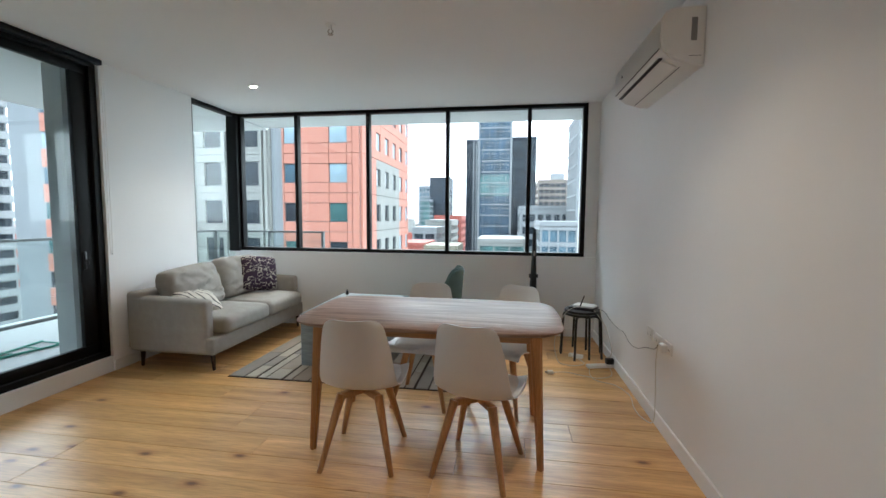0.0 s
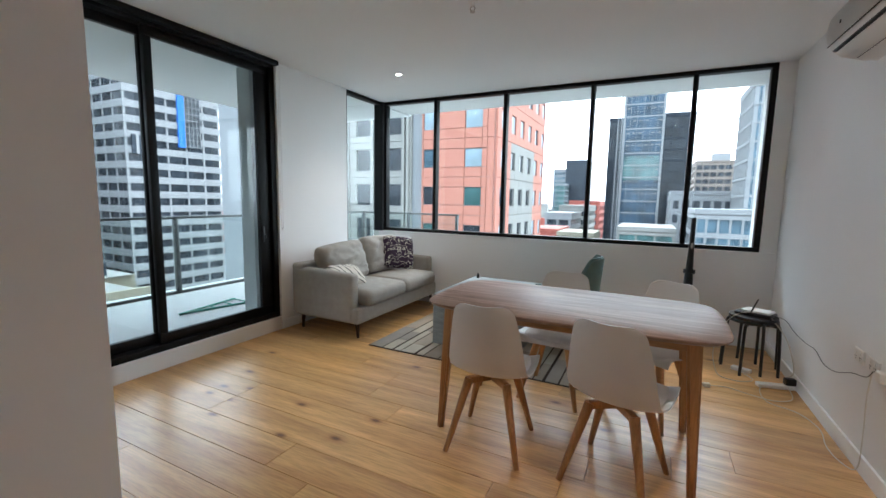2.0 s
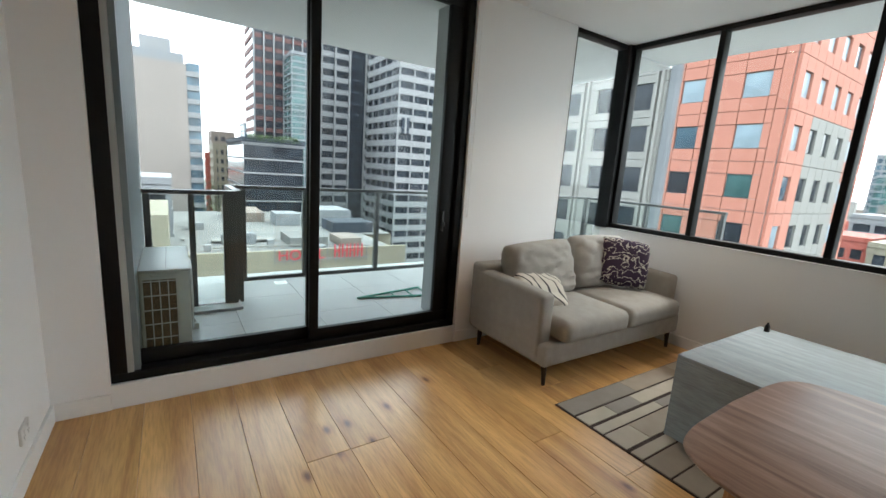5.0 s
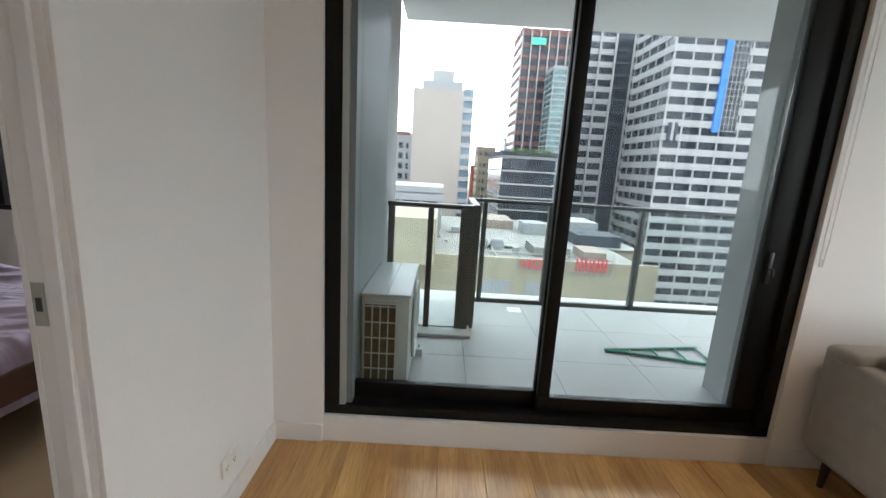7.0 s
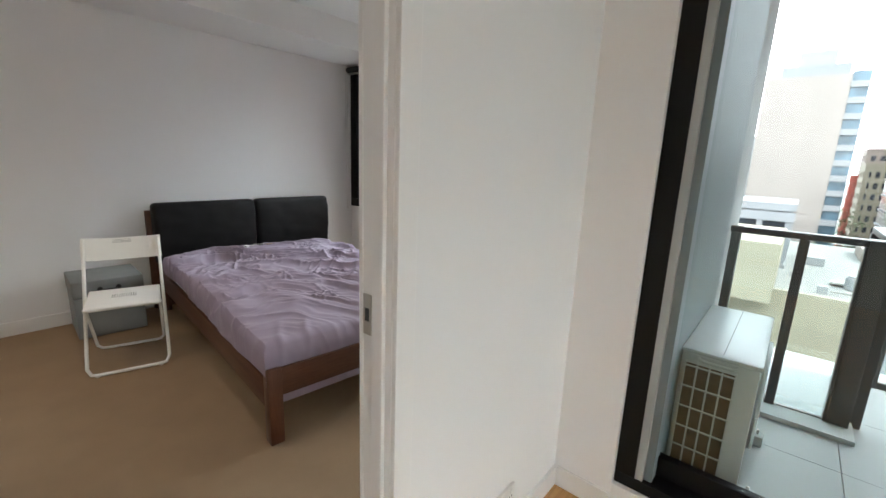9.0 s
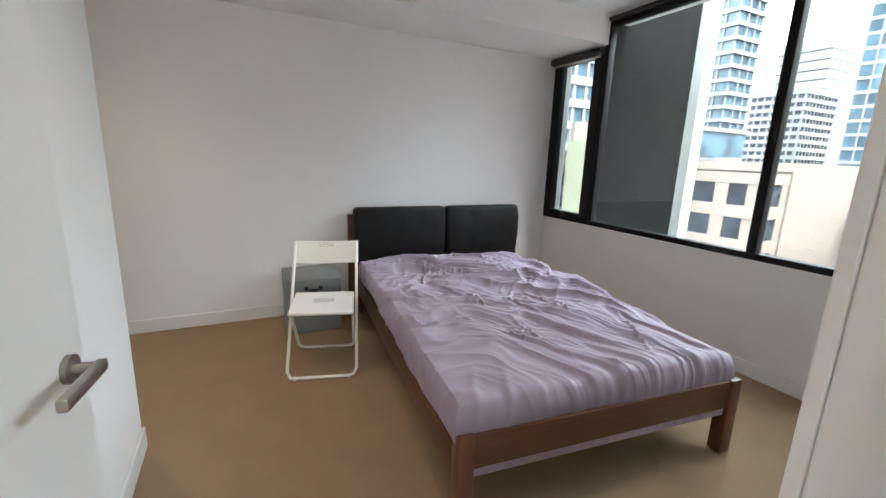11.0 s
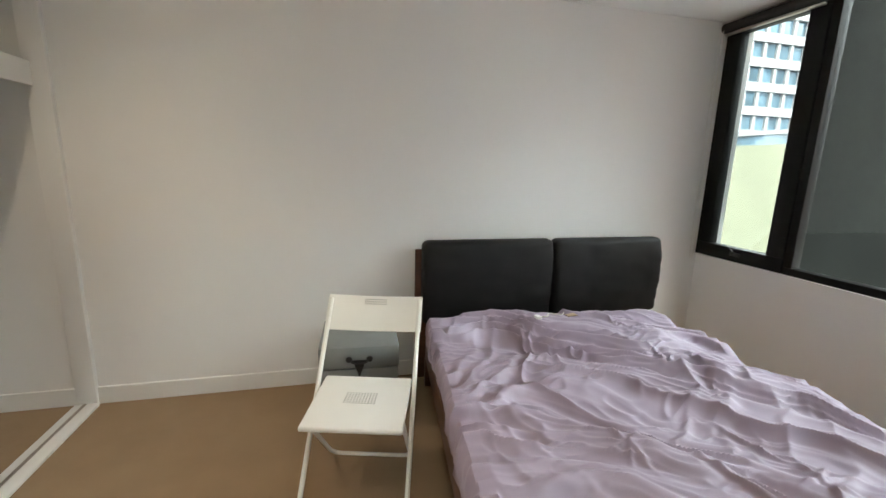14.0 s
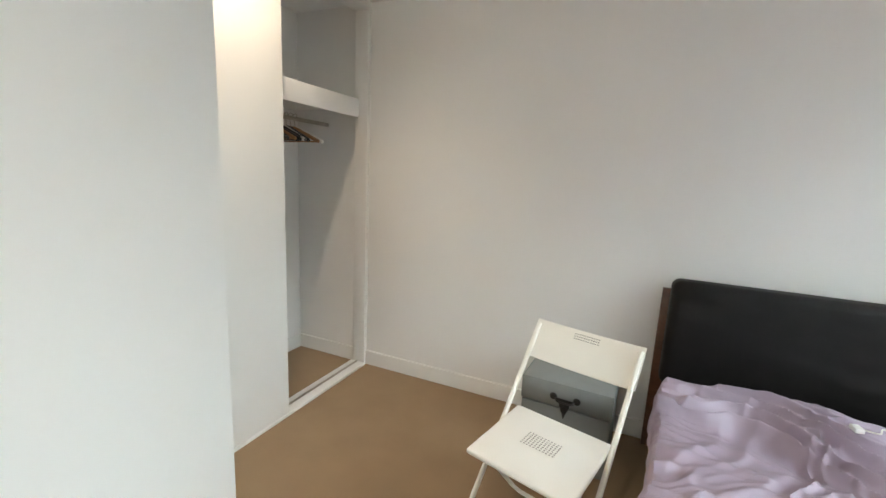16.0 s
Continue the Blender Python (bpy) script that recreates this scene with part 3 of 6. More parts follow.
def pattern_material():
    """Dark plum cloth with pale, angular motifs."""
    m, n, l, b = nodes("ikat_cushion_cloth", 0.9)
    tc, mp = n.new("ShaderNodeTexCoord"), n.new("ShaderNodeMapping")
    mp.inputs["Rotation"].default_value = (0, 0, radians(45))
    l.new(tc.outputs["Object"], mp.inputs[0])
    v = n.new("ShaderNodeTexVoronoi")
    v.distance, v.inputs["Scale"].default_value, v.inputs["Randomness"].default_value = "MANHATTAN", 8.0, 0.12
    l.new(mp.outputs[0], v.inputs["Vector"])
    w = n.new("ShaderNodeTexWave")
    w.wave_type = "RINGS"
    w.inputs["Scale"].default_value, w.inputs["Distortion"].default_value, w.inputs["Detail Scale"].default_value = 7, 12, 2.2
    l.new(tc.outputs["Object"], w.inputs["Vector"])
    r1 = ramp(n, l, v.outputs["Distance"], [(0.33, (1, 1, 1)), (0.35, (0, 0, 0))])
    r2 = ramp(n, l, w.outputs[0], [(0.90, (0, 0, 0)), (0.92, (1, 1, 1))])
    mx = n.new("ShaderNodeMath")
    mx.operation = "MAXIMUM"
    l.new(r1.outputs[0], mx.inputs[0])
    l.new(r2.outputs[0], mx.inputs[1])
    c = ramp(n, l, mx.outputs[0], [(0.3, (0.035, 0.018, 0.045)), (0.6, (0.55, 0.52, 0.45))])
    l.new(c.outputs[0], b.inputs["Base Color"])
    f = noise_tex(n, l, 700, 2)
    bump(n, l, b, f.outputs[0], 0.5)
    return m


def stripe_material():
    m, n, l, b = nodes("striped_cushion_cloth", 0.9)
    tc = n.new("ShaderNodeTexCoord")
    w = n.new("ShaderNodeTexWave")
    w.bands_direction = "DIAGONAL"
    w.inputs["Scale"].default_value, w.inputs["Distortion"].default_value = 3.2, 6.0
    l.new(tc.outputs["Object"], w.inputs["Vector"])
    c = ramp(n, l, w.outputs[0], [(0.42, (0.58, 0.55, 0.48)), (0.48, (0.03, 0.025, 0.035)), (0.72, (0.03, 0.025, 0.035)), (0.78, (0.6, 0.57, 0.5))])
    l.new(c.outputs[0], b.inputs["Base Color"])
    f = noise_tex(n, l, 700, 2)
    bump(n, l, b, f.outputs[0], 0.5)
    return m


bm = bmesh.new()
puff(bm, .42, .42, .15, 5, 20, 20, .004, 5)
single("throw_pillow", bm, pattern_material(), pose(-1.99, 5.42, .715, 70, 6, 52), "dark plum throw pillow with cream angular motifs on the sofa", "pillow", "pillows on the sofa")
bm = bmesh.new()
puff(bm, .42, .36, .10, 5, 20, 20, .010, 9)
single("throw_pillow", bm, stripe_material(), pose(-2.02, 4.44, .585, 26, 14, 66), "cream throw pillow with dark wavy stripes, slumped beside the sofa's arm", "pillow", "pillows on the sofa")


def rug():
    t = thing("rug", (-1.46, 4.09, 0), "woven rug of beige, grey and dark brown oblong blocks", "rug")
    part("backing", bx(0, 2.05, 0, 1.45, 0.0, .006, bevel=.002), RUGS[0], t)
    rnd = random.Random(11)
    x = .008
    while x < 2.03:
        w = rnd.choice((.07, .10, .12, .14))
        y = .008
        while y < 1.42:
            h = rnd.uniform(.22, .70)
            c = rnd.choices(range(5), (0, 5, 5, 3, 1))[0]
            part("block", bx(x + .002, min(x + w, 2.042) - .002, y + .002, min(y + h, 1.442) - .002, .0062, .011), RUGS[c], t, smooth=False)
            y += h
        x += w
        if x < 1.98:
            a = rnd.uniform(.01, .5)
            wd = rnd.choice((.008, .012, .02))
            part("dark_strip", bx(x, x + wd - .002, a, min(1.44, a + rnd.uniform(.5, 1.0)), .0062, .0112), RUGS[0], t, smooth=False)
            x += wd


RUGS = [plain("rug_dark", (0.05, 0.035, 0.03), .95, var=.15, fine=500, relief=.8), plain("rug_cream", (0.46, 0.42, 0.35), .95, var=.08, fine=500, relief=.8),
        plain("rug_beige", (0.36, 0.31, 0.25), .95, var=.1, fine=500, relief=.8), plain("rug_grey", (0.28, 0.26, 0.235), .95, var=.1, fine=500, relief=.8),
        plain("rug_brown", (0.13, 0.10, 0.085), .95, var=.12, fine=500, relief=.8)]
rug()
WASH = wood("blue_white_washed_wood", (0.23, 0.275, 0.29), (0.38, 0.43, 0.45), .6, 0, 7.0, relief=.2)
ct = thing("coffee_table", (-.95, 4.43, .0115), "pale blue-grey washed wood block coffee table standing on the rug", "table")
part("top", bx(0, .82, 0, 1.05, .462, .488, bevel=.003), WASH, ct)
for b in ((0.0, .82, 0.0, .03, 0, .461), (0.0, .82, 1.02, 1.05, 0, .461), (0.0, .03, .031, 1.019, 0, .461), (.79, .82, .031, 1.019, 0, .461)):
    part("side_panel", bx(*b, bevel=.002), WASH, ct)
pl = thing("small_bottle", (-.88, 5.40, .50), "small black bottle standing on the coffee table", "bottle")
bm = bmesh.new()
tube(bm, [(0, 0, 0), (0, 0, .035), (0, 0, .045)], .017, .012, 12)
tube(bm, [(0, 0, .045), (0, 0, .06)], .007, .007, 10)
part("body", bm, BLACKPL, pl)


def tub_chair():
    t = thing("tub_armchair", pose(.20, 5.06, 0, 0, 0, 90), "teal upholstered tub armchair with a tall rounded back", "armchair")
    # faces local +y
    def f(u, v):
        a = (u - .5) * 2
        th = max(-1, min(1, a / .62)) * radians(90)
        fwd = max(0, abs(a) - .62) / .38 * .27
        r = .29
        hgt = .63 + .26 * (.5 + .5 * math.cos(math.pi * min(1, max(0, abs(a) - .24) / .30)))
        x, y = math.sin(th) * r, -math.cos(th) * r * .9 + fwd
        return Vector((x * (1 + .10 * v), y * (1 + .16 * v * max(0, 1 - abs(a))), .34 + (hgt - .34) * v))
    bm = bmesh.new()
    grid(bm, 56, 10, f)
    bmesh.ops.recalc_face_normals(bm, faces=bm.faces)
    bmesh.ops.solidify(bm, geom=bm.faces[:], thickness=.045)
    bmesh.ops.bevel(bm, geom=[e for e in bm.edges if e.calc_face_angle(0) > 1.0], offset=.015, segments=2, affect="EDGES")
    part("backrest", bm, TEAL, t)
    bm = bmesh.new()
    box(bm, -.25, .25, -.24, .27, .36, .46, .04, 4)
    part("seat", bm, TEAL, t)
    for sx in (-1, 1):
        for sy in (-1, 1):
            bm = bmesh.new()
            tube(bm, [(sx * .17, sy * .17, .38), (sx * .23, sy * .23, 0)], .018, .012, 10)
            part("leg", bm, DARKWOOD, t)


tub_chair()

# folded stand leaning on the wall
st = thing("folded_stand", (1.21, 5.45, 0, -9.5, 1.0, 0), "folded black equipment stand leaning on the wall under the window", "stand")
bm = bmesh.new()
for k in range(3):
    a = k * 2.1
    tube(bm, [(.03 * math.cos(a), .03 * math.sin(a), 0), (.022 * math.cos(a), .022 * math.sin(a), .75)], .011, .013, 8)
part("legs", bm, BLACKPL, st)
bm = bmesh.new()
tube(bm, curve_pts([(0, 0, .5), (0, 0, .66), (0, 0, .80), (0, 0, .95), (0, 0, 1.28)]), .045, .02, 12)
part("folded_body", bm, BLACKPL, st)
bm = bmesh.new()
tube(bm, [(0, 0, .74), (0, 0, .78)], .052, n=12)
part("collar", bm, BLACKPL, st)
part("clip", bx(-.008, .008, -.052, -.03, .98, 1.03, bevel=.003), STEEL, st)


def stool(m, z, label):
    t = thing("stool", m, label, "stool", "stacked stools by the wall")
    bm = bmesh.new()
    tube(bm, [(0, 0, z - .022), (0, 0, z - .018), (0, 0, z - .004), (0, 0, z)], .17, .17, 32)
    for v in bm.verts:
        if v.co.z > z - .002 or v.co.z < z - .02:
            v.co.x *= .985
            v.co.y *= .985
    part("seat", bm, BLACKPL, t, "round black seat")
    for k in range(4):
        a = radians(45 + 90 * k)
        ca, sa = math.cos(a), math.sin(a)
        bm = bmesh.new()
        tube(bm, curve_pts([(ca * .10, sa * .10, z - .03), (ca * .16, sa * .16, z - .035), (ca * .185, sa * .185, z - .07), (ca * .205, sa * .205, .012 if z < .5 else .035)], 5), .0115, n=10)
        part("leg", bm, BLACKPL, t)


stool(pose(1.68, 5.16, 0, 0, 0, 20), .455, "round black stool with bent metal legs by the wall")
stool(pose(1.68, 5.16, .024, 0, 0, 58), .462, "round black stool stacked on another, holding a modem")
md = thing("modem", pose(1.70, 5.17, .487, 0, 0, -28), "flat white and black internet modem on the black stool", "modem")
part("body", bx(-.13, .12, -.09, .09, .0, .026, bevel=.008, seg=3), BLACKPL, md)
part("cover", bx(-.09, .11, -.07, .075, .0265, .045, bevel=.008, seg=3), PLASTIC, md)
bm = bmesh.new()
tube(bm, [(-.02, -.085, .01), (.03, -.09, .15)], .007, .005, 8)
part("antenna", bm, BLACKPL, md)
bm = bmesh.new()
tube(bm, [(.10, -.085, .015), (.20, -.13, -.06)], .006, .008, 8)
part("antenna", bm, BLACKPL, md)
for i, (m, w, lb) in enumerate(((pose(1.63, 5.13, 0, 0, 0, -25), .14, "white power board under the black stool"), (pose(1.81, 4.87, 0, 0, 0, 14), .26, "long white power board with a black plug by the wall"))):
    pb = thing("power_board", m, lb, "power board")
    part("body", bx(-w / 2, w / 2, -.028, .028, 0, .032, bevel=.008, seg=3), PLASTIC, pb)
    if i:
        part("black_plug", bx(w / 2 - .075, w / 2 - .005, -.026, .026, .0325, .085, bevel=.008, seg=3), BLACKPL, pb, "black plug pack")


def cable(pts, mat, label, r=.0032, name="cable"):
    bm = bmesh.new()
    tube(bm, curve_pts(pts, 8), r, n=6)
    return single(name, bm, mat, Matrix(), label, "cable", "loose cables by the stool")


cable([(1.353, 4.636, .012), (1.47, 4.68, .006), (1.60, 4.62, .006), (1.74, 4.58, .006), (1.86, 4.66, .006), (1.88, 4.80, .02), (1.86, 4.88, .035)], CABLE, "beige extension cable lying on the floor")
cable([(1.70, 5.10, .53), (1.55, 5.0, .52), (1.46, 4.98, .42), (1.40, 4.97, .20), (1.42, 4.95, .05), (1.46, 4.90, .006), (1.58, 4.86, .006), (1.68, 4.95, .006), (1.60, 5.08, .02)], CABLE, "white cable looping down from the modem to the floor")
cable([(1.72, 4.85, .02), (1.68, 4.70, .006), (1.70, 4.53, .006), (1.84, 4.44, .006), (1.90, 4.25, .006), (1.87, 4.03, .006), (1.88, 3.88, .006), (1.925, 3.80, .02), (1.925, 3.78, .2), (1.925, 3.80, .42), (1.925, 3.78, .56)], CABLE, "white cable running along the floor up to the wall socket")
cable([(1.75, 5.10, .52), (1.86, 5.04, .50), (1.90, 4.96, .44), (1.935, 4.80, .40), (1.94, 4.62, .41), (1.94, 4.45, .37), (1.94, 4.25, .39), (1.94, 4.05, .46), (1.93, 3.85, .51), (1.92, 3.76, .57)], DARKCABLE, "thin dark cable along the wall from the modem to the socket", .0022)
cable([(1.78, 5.08, .50), (1.86, 4.98, .38), (1.90, 4.93, .25), (1.92, 4.92, .12), (1.88, 4.93, .07)], CABLE, "white cable hanging behind the stool", .004)
pg = thing("loose_plug", pose(1.335, 4.63, 0, 0, 0, 10), "beige three-pin plug lying loose on the floor", "plug")
part("body", bx(-.03, .02, -.018, .018, .0, .032, bevel=.007, seg=3), CABLE, pg)
for dy in (-.01, 0, .01):
    part("pin", bx(-.05, -.0302, dy - .001, dy + .001, .010, .022), STEEL, pg)


def socket(m, label, sw=2, w=.115):
    t = thing("power_socket", m, label, "power socket", "wall sockets")
    # on the wall, facing local -y
    part("plate", bx(-w / 2, w / 2, -.012, 0, 0, .073, bevel=.003), PLASTIC, t)
    for k in range(sw):
        x = (-.027 if k == 0 else .027) if sw == 2 else 0
        part("switch", bx(x - .006, x + .006, -.0155, -.0122, .045, .062, bevel=.001), PLASTIC, t)
        for dx, dz, ww in ((-.007, .030, 1), (.007, .030, 1), (0, .017, 1)):
            part("slot", bx(x + dx - .0012, x + dx + .0012, -.0128, -.0121, dz - .004, dz + .004), BLACKPL, t)


for k, y in enumerate((3.99, 3.82, 3.65)):
    socket(pose(XE, y, .545, 0, 0, -90), ("white double power socket on the wall", "white wall socket with the dark modem cable in it", "white wall socket with a large white plug in it")[k])
pgm = thing("wall_plug", (XE - .012, 3.66, .555, 0, 0, -90), "grey-white plug pushed into the wall socket", "plug")
part("body", bx(-.03, .03, -.04, -.004, -.005, .05, bevel=.01, seg=3), PLASTIC, pgm)
socket(pose(-2.11, 1.55, .175, 0, 0, 180), "white double power socket low on the wall beside the balcony door")


def split_ac():
    t = thing("wall_air_conditioner", (XE - .001, 3.37, 2.225), "white wall-mounted split air conditioner with its flap open", "air conditioner")
    prof = [(0, .0), (0, .31), (-.16, .31), (-.20, .295), (-.225, .25), (-.228, .14), (-.21, .08), (-.16, .035), (-.05, .005)]

    def hull(bm, y0, y1, sc=1.0):
        a = [bm.verts.new((x * sc, y0, z)) for x, z in prof]
        b = [bm.verts.new((x * sc, y1, z)) for x, z in prof]
        bm.faces.new(a)
        bm.faces.new(b[::-1])
        for i in range(len(prof)):
            j = (i + 1) % len(prof)
            bm.faces.new((a[i], b[i], b[j], a[j]))
    bm = bmesh.new()
    hull(bm, 0, .93)
    bmesh.ops.bevel(bm, geom=[e for e in bm.edges if abs(e.verts[0].co.y - e.verts[1].co.y) < .01], offset=.01, segments=2, affect="EDGES")
    part("body", bm, PLASTIC, t, "white plastic case")
    bm = bmesh.new()
    grid(bm, 2, 8, lambda u, v: Vector((-.2295 - .012 * math.sin(v * math.pi), .02 + .89 * u, .10 + .155 * v)))
    bmesh.ops.solidify(bm, geom=bm.faces[:], thickness=-.004)
    part("front_panel", bm, PLASTIC, t)
    part("air_slot", bx(-.216, -.195, .06, .87, .058, .066, m=pose(0, 0, 0, 0, 0, 0)), BLACKPL, t, "dark open air slot")
    part("flap", bx(-.208, -.12, .06, .87, .012, .018, bevel=.002, m=pose(0, 0, 0, 0, 22, 0) @ Matrix.Translation((-.0, 0, -.046))), PLASTIC, t)
    part("label_sticker", bx(-.075, -.045, -.0015, -.0002, .13, .25), plain("grey_print", (.25, .25, .25), .6), t, "grey rating sticker")
    part("panel_seam", bx(-.2325, -.2275, .012, .918, .096, .0995), BLACKPL, t)
    part("flap_seam", bx(-.105, -.101, .06, .87, .0165, .0185, m=pose(0, 0, -.004)), BLACKPL, t)
    part("sensor", bx(-.2445, -.240, .70, .715, .165, .18), BLACKPL, t)
    part("end_cap_line", bx(-.08, -.02, -.0012, -.0002, .05, .052), BLACKPL, t)


split_ac()
sp = thing("sprinkler", (-.297, 3.679, C, 180, 0, 0), "small metal fire sprinkler in the ceiling", "sprinkler")
bm = bmesh.new()
tube(bm, [(0, 0, 0), (0, 0, .004)], .034, n=20)
tube(bm, [(0, 0, .004), (0, 0, .03)], .012, n=10)
part("rose", bm, PLASTIC, sp)
bm = bmesh.new()
for s in (-1, 1):
    tube(bm, [(s * .008, 0, .03), (s * .018, 0, .045), (s * .005, 0, .064)], .0035, n=6)
tube(bm, [(0, 0, .064), (0, 0, .067)], .018, n=12)
part("deflector", bm, STEEL, sp)
GLOW = bpy.data.materials.new("lamp_glow")
GLOW.use_nodes = True
GLOW.node_tree.nodes["Principled BSDF"].inputs["Emission Color"].default_value = (1, .86, .62, 1)
GLOW.node_tree.nodes["Principled BSDF"].inputs["Emission Strength"].default_value = 14


def downlight(x, y, z=C, watts=8):
    t = thing("downlight", (x, y, z, 180, 0, 0), "round recessed ceiling downlight, lit warm white", "ceiling light", "ceiling downlights")
    bm = bmesh.new()
    n = 24
    a = [[bm.verts.new((r * math.cos(2 * math.pi * k / n), r * math.sin(2 * math.pi * k / n), h)) for k in range(n)] for r, h in ((.045, .0005), (.043, .004), (.034, .005), (.030, .001))]
    for p, q in zip(a, a[1:]):
        for k in range(n):
            bm.faces.new((p[k], p[(k + 1) % n], q[(k + 1) % n], q[k]))
    part("trim_ring", bm, PLASTIC, t)
    bm = bmesh.new()
    tube(bm, [(0, 0, .0005), (0, 0, .0015)], .028, n=20)
    part("lens", bm, GLOW, t)
    lp = new("downlight_lamp", bpy.data.lights.new("downlight_lamp", "SPOT"))
    lp.data.energy, lp.data.color, lp.data.spot_size, lp.data.spot_blend, lp.data.shadow_soft_size = watts, (1, .80, .60), radians(110), .8, .03
    lp.location = (x, y, z - .012)


downlight(-1.647, 4.877)
# added lamp, out of view: brightens the east wall and the hall side
downlight(1.1, 2.7)
downlight(-.40, -1.05, watts=4.5)
# added bedroom lamp with no known fitting, a weak fill over the bed side
downlight(-1.6, 0.2, watts=2.5)


# bedroom furniture
BA = -6.0
BM = Matrix.Translation((-2.05, -1.98, 0)) @ Matrix.Rotation(radians(BA), 4, "Z")
BW, BL = 1.50, 2.42


def bed():
    # local: x from 0 (wardrobe side) to -BW, y from 0 at the head to BL at the foot
    t = thing("bed", BM, "double bed with a walnut frame, head against the wall", "bed")
    for x0, x1 in ((-.03, .0), (-BW, -BW + .03)):
        part("side_rail", bx(x0, x1, .03, BL - .07, .19, .345, bevel=.005), WALNUT, t)
    part("foot_rail", bx(-BW + .07, -.07, BL - .045, BL - .01, .25, .395, bevel=.005), WALX, t)
    for x in (-.035, -BW + .035):
        part("leg", bx(x - .035, x + .035, BL - .07, BL, 0, .40, bevel=.006), WALZ, t)
    for x in (-.025, -BW + .025):
        part("leg", bx(x - .025, x + .025, .0, .05, 0, .19, bevel=.004), WALZ, t)
    part("slat_base", bx(-BW + .031, -.031, .05, BL - .08, .24, .26), BEECHX, t)
    part("mattress", bx(-BW + .045, -.045, .16, BL - .05, .262, .472, bevel=.045, seg=4), MATTRESS, t, "white mattress edge showing below the sheet")
    return t


WALX = wood("walnut_across", (0.075, 0.028, 0.014), (0.15, 0.06, 0.032), .4, 0, 6.0)
WALZ = wood("walnut_upright", (0.075, 0.028, 0.014), (0.15, 0.06, 0.032), .4, 2, 6.0)
bed()
hb = thing("headboard", (-2.01, -2.085, 0), "walnut headboard with two black leather cushions behind the bed", "headboard")
part("board", bx(-1.75, .015, .0, .03, .0, .885, bevel=.004), WALX, hb)
for k, (a, b) in enumerate(((-.895, -.015), (-1.745, -.905))):
    bm = bmesh.new()
    vs = box(bm, a, b, .032, .15, .415, .955, .04, 5)
    bmesh.ops.subdivide_edges(bm, edges=[e for e in bm.edges if e.calc_length() > .2], cuts=11, use_grid_fill=True)
    for v in bm.verts:
        if v.co.y > .1:
            q = v.co * 1.0
            rz = max(0, 1 - ((v.co.z - .70) / .26) ** 2)
            v.co.y += .02 * rz + .014 * noise.noise(Vector((q.x * 9 + k * 5, 0, q.z * 16))) + .006 * abs(noise.noise(Vector((q.x * 30 + k, 2, q.z * 9))))+ .022 * max(0, noise.noise(Vector((q.x * 11 + 3 * k, 4, q.z * 5)))) * max(0, 1 - (v.co.z - .46) / .3)
    part("cushion", bm, LEATHER, hb, "black leather cushion, creased along its foot")


def value_noise(a, b, seed):
    """Smooth noise from 0 to 1 over two arrays of coordinates."""
    r = np.random.RandomState(seed).rand(64, 64)
    ia, ib = np.floor(a).astype(int), np.floor(b).astype(int)
    fa, fb = a - ia, b - ib
    fa, fb = fa * fa * (3 - 2 * fa), fb * fb * (3 - 2 * fb)
    g = lambda p, q: r[p % 64, q % 64]
    return (g(ia, ib) * (1 - fa) + g(ia + 1, ib) * fa) * (1 - fb) + (g(ia, ib + 1) * (1 - fa) + g(ia + 1, ib + 1) * fa) * fb


def ridges(a, b, seed, sharp=2.2):
    n = value_noise(a, b, seed)
    return np.clip(1.06 - np.sqrt((2 * n - 1) ** 2 + .012), 0, 1) ** sharp


